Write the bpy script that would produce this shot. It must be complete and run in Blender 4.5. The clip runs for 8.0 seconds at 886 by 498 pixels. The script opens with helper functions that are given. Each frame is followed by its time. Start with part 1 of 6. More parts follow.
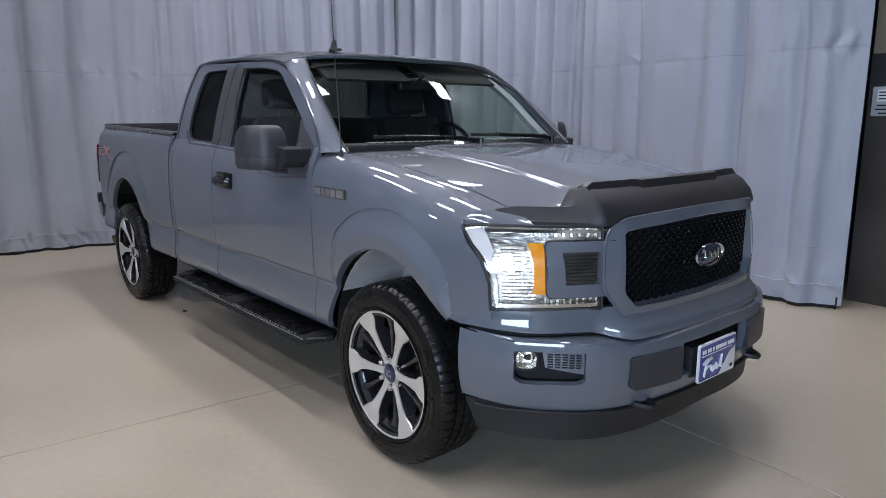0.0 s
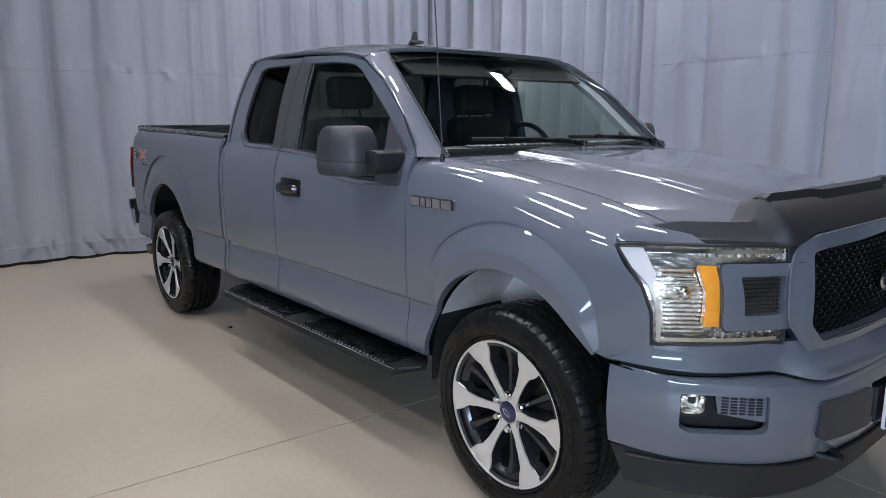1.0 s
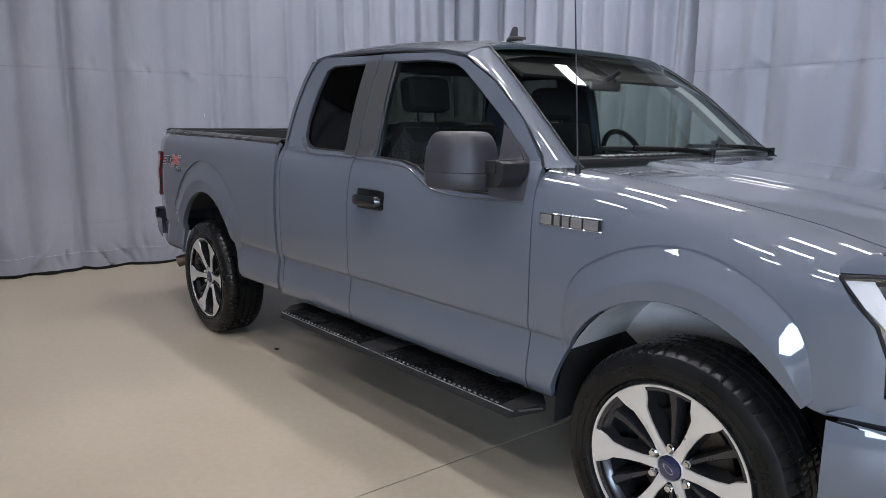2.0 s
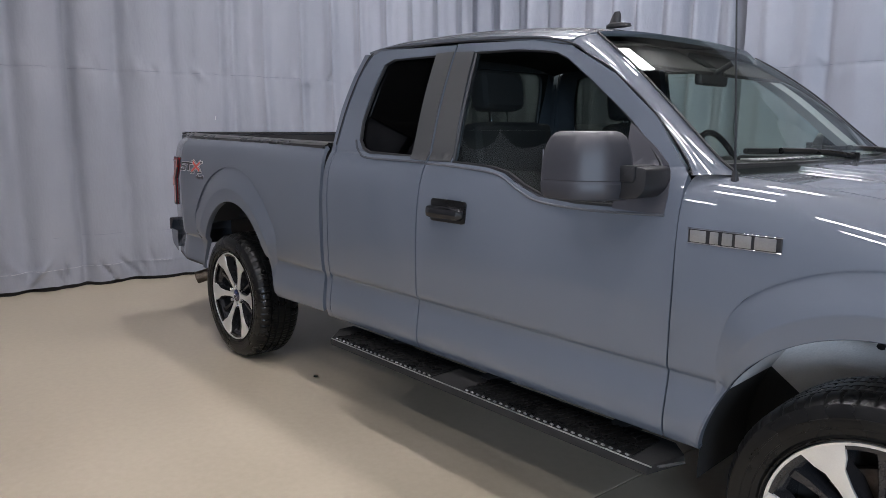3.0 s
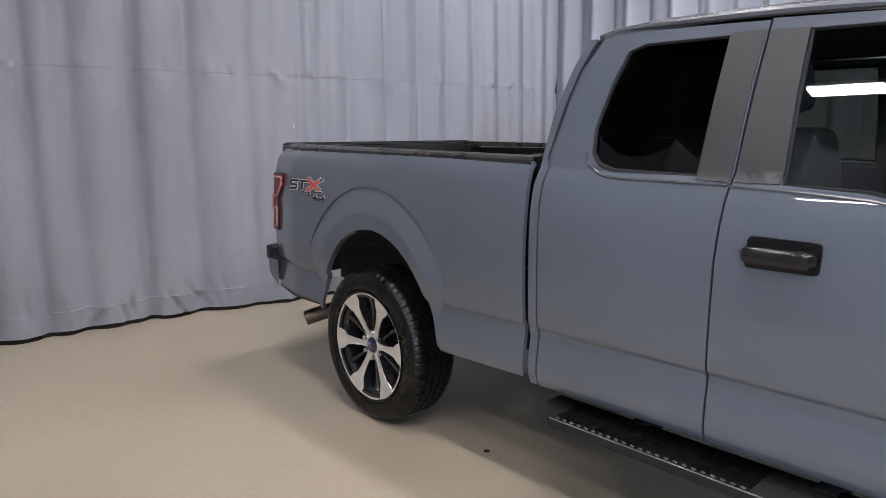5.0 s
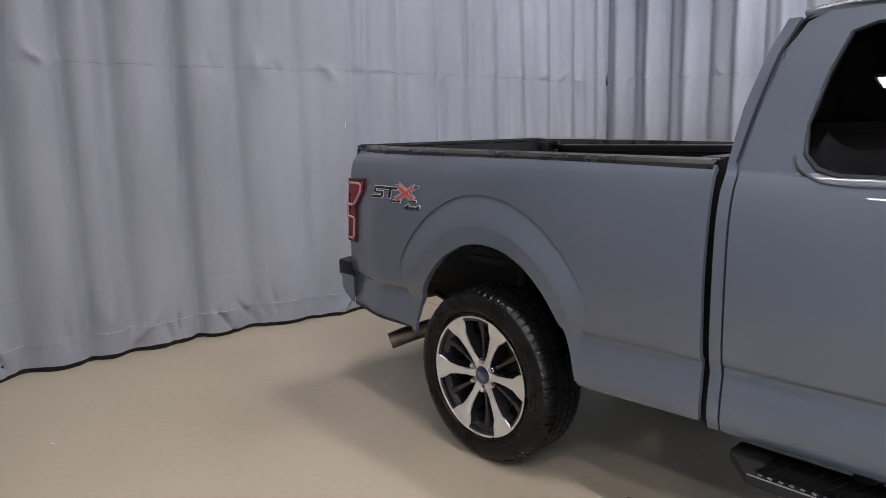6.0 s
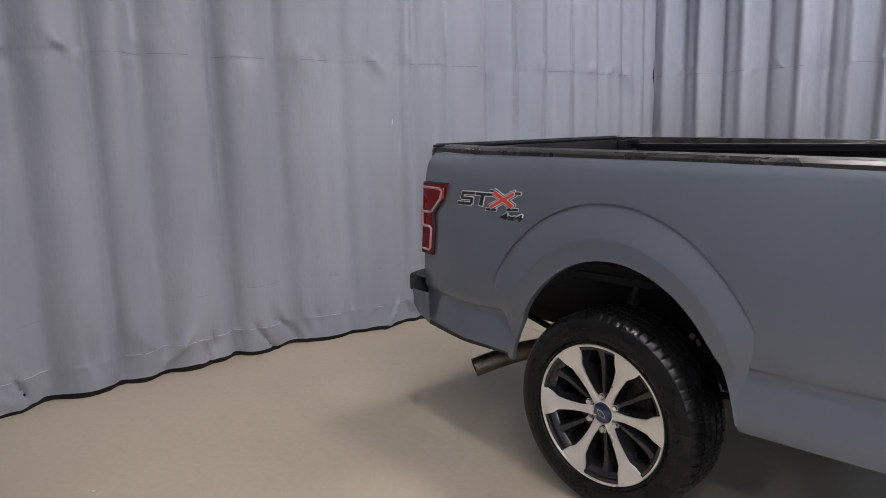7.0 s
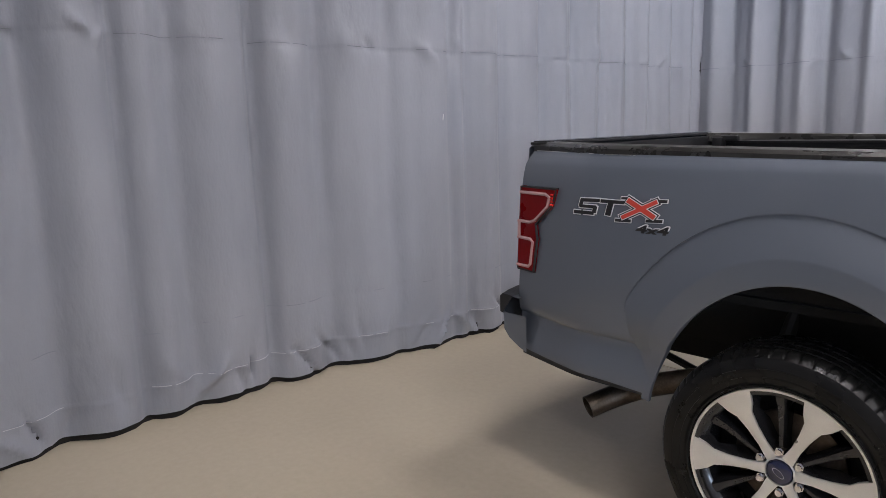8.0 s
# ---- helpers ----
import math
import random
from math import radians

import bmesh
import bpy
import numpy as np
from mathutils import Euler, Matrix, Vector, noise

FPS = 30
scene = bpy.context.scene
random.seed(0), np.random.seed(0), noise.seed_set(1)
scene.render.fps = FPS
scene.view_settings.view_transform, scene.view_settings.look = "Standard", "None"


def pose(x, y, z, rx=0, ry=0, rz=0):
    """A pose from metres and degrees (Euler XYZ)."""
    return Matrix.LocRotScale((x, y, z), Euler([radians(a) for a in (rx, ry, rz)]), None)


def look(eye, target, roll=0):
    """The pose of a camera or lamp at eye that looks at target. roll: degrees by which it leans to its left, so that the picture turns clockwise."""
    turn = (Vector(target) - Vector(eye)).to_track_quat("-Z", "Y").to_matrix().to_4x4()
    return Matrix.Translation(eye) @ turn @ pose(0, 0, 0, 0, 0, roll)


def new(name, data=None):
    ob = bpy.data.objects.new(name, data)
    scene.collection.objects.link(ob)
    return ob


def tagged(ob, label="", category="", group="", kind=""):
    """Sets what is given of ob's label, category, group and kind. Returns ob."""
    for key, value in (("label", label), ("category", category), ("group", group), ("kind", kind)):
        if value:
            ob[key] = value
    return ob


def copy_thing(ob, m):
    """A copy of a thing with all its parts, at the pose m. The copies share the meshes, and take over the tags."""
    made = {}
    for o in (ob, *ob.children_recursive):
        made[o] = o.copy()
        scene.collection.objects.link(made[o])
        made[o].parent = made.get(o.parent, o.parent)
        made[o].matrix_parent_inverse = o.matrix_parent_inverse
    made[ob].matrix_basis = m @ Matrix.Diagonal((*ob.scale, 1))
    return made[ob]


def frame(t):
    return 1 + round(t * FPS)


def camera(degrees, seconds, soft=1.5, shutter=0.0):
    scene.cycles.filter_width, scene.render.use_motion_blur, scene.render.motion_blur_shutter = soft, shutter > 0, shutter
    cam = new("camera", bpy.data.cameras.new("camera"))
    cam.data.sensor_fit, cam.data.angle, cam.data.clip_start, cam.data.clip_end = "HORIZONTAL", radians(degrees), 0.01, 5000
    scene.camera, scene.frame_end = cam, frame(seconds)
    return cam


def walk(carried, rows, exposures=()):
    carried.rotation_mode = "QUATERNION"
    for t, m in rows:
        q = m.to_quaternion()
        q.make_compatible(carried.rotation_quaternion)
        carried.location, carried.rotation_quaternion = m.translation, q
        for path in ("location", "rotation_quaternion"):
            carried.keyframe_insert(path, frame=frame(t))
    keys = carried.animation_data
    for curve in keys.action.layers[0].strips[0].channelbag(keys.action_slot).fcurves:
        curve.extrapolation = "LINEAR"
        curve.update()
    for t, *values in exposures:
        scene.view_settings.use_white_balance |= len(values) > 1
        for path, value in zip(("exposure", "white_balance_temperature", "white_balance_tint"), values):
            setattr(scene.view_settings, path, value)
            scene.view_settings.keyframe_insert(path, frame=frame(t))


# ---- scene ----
cam = camera(66.0, 8.0, 0.55)
PATH = [
    (0, (2.324, -2.622, 1.517), (0.827, -1.352, 1.134), -0.2),
    (0.5, (2.041, -2.673, 1.508), (0.542, -1.404, 1.128), -0.2),
    (1, (1.706, -2.718, 1.504), (0.204, -1.452, 1.129), -0.2),
    (1.5, (1.397, -2.792, 1.496), (-0.103, -1.522, 1.126), -0.2),
    (1.7, (1.259, -2.827, 1.502), (-0.235, -1.549, 1.137), 0.1),
    (2.8, (0.553, -2.937, 1.487), (-0.892, -1.599, 1.138), 0.2),
    (3, (0.431, -2.902, 1.479), (-1.02, -1.571, 1.134), 0.2),
    (3.5, (0.103, -2.943, 1.501), (-1.338, -1.598, 1.159), 0.0),
    (4, (-0.222, -2.975, 1.488), (-1.661, -1.629, 1.149), -0.1),
    (4.5, (-0.556, -2.983, 1.506), (-2.002, -1.643, 1.17), -0.2),
    (4.7, (-0.681, -2.984, 1.487), (-2.139, -1.654, 1.161), -0.1),
    (5.8, (-1.41, -3.122, 1.532), (-2.865, -1.796, 1.181), -1.2),
    (6, (-1.576, -3.111, 1.526), (-3.032, -1.782, 1.182), -1.3),
    (6.5, (-1.916, -3.137, 1.528), (-3.366, -1.803, 1.183), -1.4),
    (7, (-2.242, -3.145, 1.533), (-3.682, -1.802, 1.183), -1.4),
    (7.5, (-2.603, -3.124, 1.535), (-4.035, -1.771, 1.185), -1.7),
    (8, (-2.98, -3.134, 1.529), (-4.386, -1.756, 1.173), -1.5),
]
TONE = [(0.0, -0.08, 5900.0, 11.5), (1.5, 0.02, 6050.0, 11.5), (3.5, 0.20, 6350.0, 12.0), (4.5, 0.27, 6400.0, 12.0), (7.0, 0.16, 6450.0, 12.0), (8.0, 0.16, 6450.0, 12.0)]
walk(cam, [(t, look(eye, target, roll)) for t, eye, target, roll in PATH], TONE)

# ---- world and exposure ----
world = bpy.data.worlds.new("hall_air")
world.use_nodes = True
world.node_tree.nodes["Background"].inputs[0].default_value = (0.55, 0.65, 0.8, 1)
world.node_tree.nodes["Background"].inputs[1].default_value = 0.02
scene.world = world
LAMP_POWER = 57.0


# ---- materials ----
def material(name):
    m = bpy.data.materials.new(name)
    m.use_nodes = True
    nt = m.node_tree
    return m, nt, nt.nodes["Principled BSDF"]


def node(nt, kind, **values):
    n = nt.nodes.new(kind)
    for k, v in values.items():
        n.inputs[k].default_value = v
    return n


def coords(nt, scale=(1, 1, 1)):
    tc = nt.nodes.new("ShaderNodeTexCoord")
    mp = nt.nodes.new("ShaderNodeMapping")
    mp.inputs["Scale"].default_value = scale
    nt.links.new(tc.outputs["Object"], mp.inputs["Vector"])
    return mp.outputs["Vector"]


def varied(name, dark, light, rough=(0.4, 0.6), scale=3.0, fine=60.0, bump=0.0, metal=0.0, coat=0.0, stretch=(1, 1, 1), spec=0.5, dist=0.002):
    """A surface whose colour and roughness vary at two scales, with fine relief."""
    m, nt, p = material(name)
    v = coords(nt, stretch)
    a = node(nt, "ShaderNodeTexNoise", Scale=scale, Detail=6.0)
    b = node(nt, "ShaderNodeTexNoise", Scale=fine, Detail=3.0)
    for n in (a, b):
        nt.links.new(v, n.inputs["Vector"])
    mix = nt.nodes.new("ShaderNodeMath")
    mix.operation = "MULTIPLY_ADD"
    nt.links.new(b.outputs["Fac"], mix.inputs[0])
    mix.inputs[1].default_value = 0.35
    nt.links.new(a.outputs["Fac"], mix.inputs[2])
    ramp = nt.nodes.new("ShaderNodeValToRGB")
    ramp.color_ramp.elements[0].position, ramp.color_ramp.elements[1].position = 0.45, 0.9
    ramp.color_ramp.elements[0].color, ramp.color_ramp.elements[1].color = (*dark, 1), (*light, 1)
    nt.links.new(mix.outputs[0], ramp.inputs[0])
    nt.links.new(ramp.outputs[0], p.inputs["Base Color"])
    rr = node(nt, "ShaderNodeMapRange")
    rr.inputs["From Min"].default_value, rr.inputs["From Max"].default_value = 0.3, 0.7
    rr.inputs["To Min"].default_value, rr.inputs["To Max"].default_value = rough
    nt.links.new(a.outputs["Fac"], rr.inputs["Value"])
    nt.links.new(rr.outputs[0], p.inputs["Roughness"])
    p.inputs["Metallic"].default_value = metal
    p.inputs["Coat Weight"].default_value = coat
    p.inputs["Coat Roughness"].default_value = 0.03
    p.inputs["Specular IOR Level"].default_value = spec
    if bump:
        bp = node(nt, "ShaderNodeBump", Strength=bump, Distance=dist)
        nt.links.new(b.outputs["Fac"], bp.inputs["Height"])
        nt.links.new(bp.outputs[0], p.inputs["Normal"])
    return m


def glass(name, tint, rough=0.0):
    """A thin clear pane: it lets light through, tinted, and mirrors by Fresnel's law."""
    m, nt, p = material(name)
    nt.nodes.remove(p)
    clear, gloss = nt.nodes.new("ShaderNodeBsdfTransparent"), nt.nodes.new("ShaderNodeBsdfGlossy")
    clear.inputs[0].default_value = (*tint, 1)
    gloss.inputs["Roughness"].default_value = rough
    face = nt.nodes.new("ShaderNodeLayerWeight")
    face.inputs["Blend"].default_value = 0.5
    steep = nt.nodes.new("ShaderNodeMath")
    steep.operation = "POWER"
    steep.inputs[1].default_value = 5.0
    nt.links.new(face.outputs["Facing"], steep.inputs[0])
    fr = nt.nodes.new("ShaderNodeMath")
    fr.operation = "MULTIPLY_ADD"
    fr.inputs[1].default_value, fr.inputs[2].default_value = 0.25, 0.045
    nt.links.new(steep.outputs[0], fr.inputs[0])
    mix = nt.nodes.new("ShaderNodeMixShader")
    for src, dst in ((fr.outputs[0], 0), (clear.outputs[0], 1), (gloss.outputs[0], 2)):
        nt.links.new(src, mix.inputs[dst])
    nt.links.new(mix.outputs[0], nt.nodes["Material Output"].inputs["Surface"])
    return m


PAINT = varied("grey_blue_paint", (0.099, 0.113, 0.138), (0.109, 0.124, 0.151), (0.42, 0.48), 1.5, 400, 0.0, 0.0, 1.0, spec=0.3)
PAINT.node_tree.nodes["Principled BSDF"].inputs["Coat IOR"].default_value = 1.65
BLACK = varied("black_grained_plastic", (0.009, 0.009, 0.010), (0.017, 0.017, 0.019), (0.45, 0.6), 4, 900, 0.25, dist=0.0006)
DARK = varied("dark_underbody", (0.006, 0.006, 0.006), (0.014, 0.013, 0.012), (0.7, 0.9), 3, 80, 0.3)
MATTE_GREY = varied("dark_grey_grained_plastic", (0.029, 0.029, 0.034), (0.041, 0.041, 0.048), (0.38, 0.50), 5, 1100, 0.2, dist=0.0005)
SAIL = varied("mauve_grey_grained_plastic", (0.052, 0.050, 0.057), (0.066, 0.064, 0.072), (0.40, 0.50), 5, 1100, 0.2, dist=0.0005)
GREY_TRIM = varied("satin_charcoal_applique", (0.045, 0.045, 0.046), (0.06, 0.06, 0.06), (0.35, 0.45), 3, 600, 0.15, dist=0.0004)
GUARD = varied("dark_smoked_acrylic", (0.015, 0.014, 0.016), (0.021, 0.020, 0.023), (0.50, 0.60), 4, 500, 0.05, dist=0.0004)
SATIN_BLACK = varied("satin_black_cap", (0.008, 0.008, 0.009), (0.014, 0.014, 0.015), (0.10, 0.20), 5, 300, 0.05, dist=0.0004)
CAP = varied("warm_black_cap", (0.016, 0.015, 0.014), (0.028, 0.027, 0.025), (0.22, 0.34), 8, 200, 0.08, dist=0.0006)
BELT = varied("satin_charcoal_moulding", (0.085, 0.088, 0.098), (0.11, 0.113, 0.125), (0.12, 0.2), 5, 300, 0.05, dist=0.0004)
RUBBER = varied("tyre_rubber", (0.0045, 0.0045, 0.0045), (0.009, 0.0088, 0.0085), (0.22, 0.36), 9, 160, 0.2, spec=0.28, dist=0.0015)
LINER = varied("felted_wheel_liner", (0.46, 0.452, 0.44), (0.60, 0.59, 0.575), (0.85, 0.95), 6, 200, 0.6, dist=0.004)
CHROME = varied("chrome", (0.72, 0.73, 0.75), (0.8, 0.8, 0.82), (0.06, 0.12), 5, 200, 0.0, 1.0)
MACHINED = varied("machined_aluminium", (0.76, 0.75, 0.73), (0.88, 0.87, 0.85), (0.26, 0.36), 8, 300, 0.1, 0.72, 0.5, dist=0.0004)
POCKET = varied("dark_painted_wheel_pocket", (0.030, 0.029, 0.031), (0.046, 0.045, 0.048), (0.20, 0.30), 6, 200, 0.0, 0.5, 0.3)
STEEL = varied("brown_stained_exhaust_steel", (0.085, 0.066, 0.050), (0.21, 0.17, 0.135), (0.35, 0.6), 12, 120, 0.1, 0.9)
CONCRETE = varied("sealed_beige_concrete", (0.405, 0.348, 0.258), (0.495, 0.432, 0.328), (0.30, 0.48), 0.8, 28, 0.03, spec=0.4, dist=0.003)
ALU = varied("dull_aluminium", (0.34, 0.34, 0.34), (0.46, 0.46, 0.45), (0.3, 0.45), 20, 300, 0.1, 0.85)
SOIL = varied("joint_filler", (0.02, 0.02, 0.02), (0.05, 0.045, 0.04), (0.9, 1.0), 5, 60)
CLOTH = varied("pale_blue_grey_tarpaulin", (0.276, 0.294, 0.340), (0.342, 0.360, 0.406), (0.42, 0.58), 0.9, 240, 0.12, spec=0.4, dist=0.0012)
def crumple(m):
    """Adds soft dents and a fine weave to the tarpaulin."""
    nt = m.node_tree
    p = nt.nodes["Principled BSDF"]
    old = p.inputs["Normal"].links[0].from_socket
    n = node(nt, "ShaderNodeTexNoise", Scale=5.0, Detail=5.0, Roughness=0.55)
    nt.links.new(coords(nt, (1, 1, 0.45)), n.inputs["Vector"])
    b = node(nt, "ShaderNodeBump", Strength=0.75, Distance=0.02)
    nt.links.new(n.outputs["Fac"], b.inputs["Height"])
    nt.links.new(old, b.inputs["Normal"])
    nt.links.new(b.outputs[0], p.inputs["Normal"])


crumple(CLOTH)
THREAD = varied("pale_thread", (0.50, 0.52, 0.57), (0.62, 0.63, 0.68), (0.7, 0.8), 4, 90)
SEAM = varied("grey_seam", (0.16, 0.17, 0.20), (0.24, 0.25, 0.29), (0.7, 0.8), 4, 90)
WALL_DARK = varied("dark_wall", (0.018, 0.017, 0.016), (0.035, 0.032, 0.030), (0.6, 0.8), 1.2, 40, 0.1)
WALL_BROWN = varied("grey_brown_panel", (0.035, 0.030, 0.026), (0.060, 0.052, 0.046), (0.25, 0.5), 1.4, 30, 0.1)
WALL_PALE = varied("pale_warm_grey_wall", (0.40, 0.37, 0.33), (0.48, 0.45, 0.41), (0.6, 0.8), 1.2, 40, 0.1)
WALL_BEIGE = varied("beige_wall_board", (0.15, 0.125, 0.09), (0.21, 0.175, 0.13), (0.6, 0.8), 1.2, 40, 0.1)
SIGN_GREY = varied("pale_grey_sheet", (0.40, 0.41, 0.43), (0.50, 0.51, 0.53), (0.4, 0.6), 3, 60)
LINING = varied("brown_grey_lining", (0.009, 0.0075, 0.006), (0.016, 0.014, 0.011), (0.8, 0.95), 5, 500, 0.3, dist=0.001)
PALE_TRIM = varied("pale_grey_trim", (0.30, 0.31, 0.32), (0.38, 0.39, 0.40), (0.5, 0.65), 5, 500, 0.2, dist=0.0006)
SEAT = varied("dark_grey_seat_cloth", (0.012, 0.012, 0.013), (0.020, 0.020, 0.022), (0.8, 0.95), 5, 90, 0.1, dist=0.001)
WHITE = varied("white_enamel", (0.70, 0.70, 0.72), (0.80, 0.80, 0.80), (0.25, 0.35), 4, 90)
BLUE = varied("blue_enamel", (0.035, 0.045, 0.22), (0.05, 0.06, 0.28), (0.2, 0.3), 4, 90, coat=0.6)
NAVY = varied("dark_blue_enamel", (0.006, 0.009, 0.035), (0.010, 0.015, 0.055), (0.15, 0.25), 4, 90, coat=1.0)
RED = varied("red_vinyl", (0.60, 0.05, 0.03), (0.68, 0.08, 0.05), (0.3, 0.4), 4, 90)
REDLENS = varied("red_lens", (0.17, 0.001, 0.002), (0.22, 0.002, 0.004), (0.25, 0.35), 6, 90, coat=0.0, spec=0.12)
REDBRIGHT = varied("bright_red_marker", (0.72, 0.018, 0.012), (0.85, 0.03, 0.02), (0.1, 0.2), 6, 90, coat=1.0)
PINKLENS = varied("pale_red_light_bar", (0.50, 0.27, 0.26), (0.58, 0.34, 0.33), (0.1, 0.2), 6, 90, coat=1.0)
AMBER = varied("amber_lens", (0.92, 0.33, 0.006), (0.98, 0.42, 0.012), (0.1, 0.2), 30, 120, 0.4, coat=1.0)
REFLECTOR = varied("lamp_reflector", (0.70, 0.68, 0.63), (0.86, 0.84, 0.79), (0.14, 0.30), 12, 18, 0.50, 1.0, spec=0.9, dist=0.006, stretch=(1, 1, 2.0))
GLASS = glass("pale_green_glass", (0.84, 0.89, 0.86))
TINT = glass("dark_tinted_glass", (0.15, 0.155, 0.16))
SMOKE = glass("half_tinted_glass", (0.34, 0.36, 0.34))
CLEAR = glass("clear_lens", (1.0, 0.99, 0.975))
GLOW, _nt, _p = material("lamp_diffuser")
_p.inputs["Base Color"].default_value = (0.8, 0.8, 0.8, 1)
_p.inputs["Emission Color"].default_value = (1.0, 0.955, 0.965, 1)
_p.inputs["Emission Strength"].default_value = LAMP_POWER


# ---- mesh helpers ----
def finish(ob, parent=None, label=""):
    if parent:
        ob.parent = parent
    if label:
        ob["label"] = label
    return ob


def part(name, bm, mat, parent=None, label="", smooth=35):
    """Links a bmesh as one mesh object, under a thing or a part."""
    bmesh.ops.recalc_face_normals(bm, faces=bm.faces)
    me = bpy.data.meshes.new(name)
    bm.to_mesh(me)
    bm.free()
    me.materials.append(mat)
    if smooth:
        me.shade_smooth()
        me.set_sharp_from_angle(angle=radians(smooth))
    return finish(new(name, me), parent, label)


def holder(name, label="", category="", group="", kind="", at=(0, 0, 0)):
    ob = new(name)
    ob.location = at
    return tagged(ob, label, category, group, kind)


def block(size, at=(0, 0, 0), bevel=0.0, segments=2, turn=None):
    bm = bmesh.new()
    bmesh.ops.create_cube(bm, size=1)
    bmesh.ops.scale(bm, vec=size, verts=bm.verts)
    if bevel:
        bmesh.ops.bevel(bm, geom=bm.edges[:], offset=bevel, segments=segments, profile=0.6, affect="EDGES")
    if turn:
        bmesh.ops.rotate(bm, matrix=Euler([radians(a) for a in turn]).to_matrix(), verts=bm.verts)
    bmesh.ops.translate(bm, vec=at, verts=bm.verts)
    return bm


def merge(*bms):
    out = bmesh.new()
    for b in bms:
        me = bpy.data.meshes.new("tmp")
        b.to_mesh(me)
        b.free()
        out.from_mesh(me)
        bpy.data.meshes.remove(me)
    return out


def pchip(xs, ys):
    """A smooth curve through points that never overshoots."""
    xs, ys = np.array(xs, float), np.array(ys, float)
    h, d = np.diff(xs), np.diff(ys) / np.diff(xs)
    m = np.zeros(len(xs))
    m[0], m[-1] = d[0], d[-1]
    for i in range(1, len(xs) - 1):
        if d[i - 1] * d[i] > 0:
            w1, w2 = 2 * h[i] + h[i - 1], h[i] + 2 * h[i - 1]
            m[i] = (w1 + w2) / (w1 / d[i - 1] + w2 / d[i])

    def f(x):
        x = min(max(x, xs[0]), xs[-1])
        i = min(max(int(np.searchsorted(xs, x)) - 1, 0), len(h) - 1)
        t = (x - xs[i]) / h[i]
        return float((2 * t**3 - 3 * t**2 + 1) * ys[i] + (t**3 - 2 * t**2 + t) * h[i] * m[i] + (3 * t**2 - 2 * t**3) * ys[i + 1] + (t**3 - t**2) * h[i] * m[i + 1])
    return f


def spline(points, n=8, closed=False):
    """Points along a smooth line through the given ones."""
    P = [Vector(p) for p in points]
    out, k = [], len(P)
    for i in range(k if closed else k - 1):
        a, b = P[i], P[(i + 1) % k]
        p0 = P[i - 1] if (i or closed) else a * 2 - b
        p3 = P[(i + 2) % k] if (closed or i + 2 < k) else b * 2 - a
        for j in range(n):
            t = j / n
            out.append(0.5 * (2 * a + (b - p0) * t + (2 * p0 - 5 * a + 4 * b - p3) * t * t + (3 * a - p0 - 3 * b + p3) * t**3))
    if not closed:
        out.append(P[-1])
    return out


def rounded(points, r, n=5):
    """A closed outline with rounded corners."""
    out, k = [], len(points)
    for i in range(k):
        a, b, c = Vector(points[i - 1]), Vector(points[i]), Vector(points[(i + 1) % k])
        u, v = a - b, c - b
        q = min(r, u.length * 0.45, v.length * 0.45)
        p0, p2 = b + u.normalized() * q, b + v.normalized() * q
        for j in range(n + 1):
            t = j / n
            out.append((1 - t)**2 * p0 + 2 * t * (1 - t) * b + t * t * p2)
    return [(p.x, p.y) for p in out]


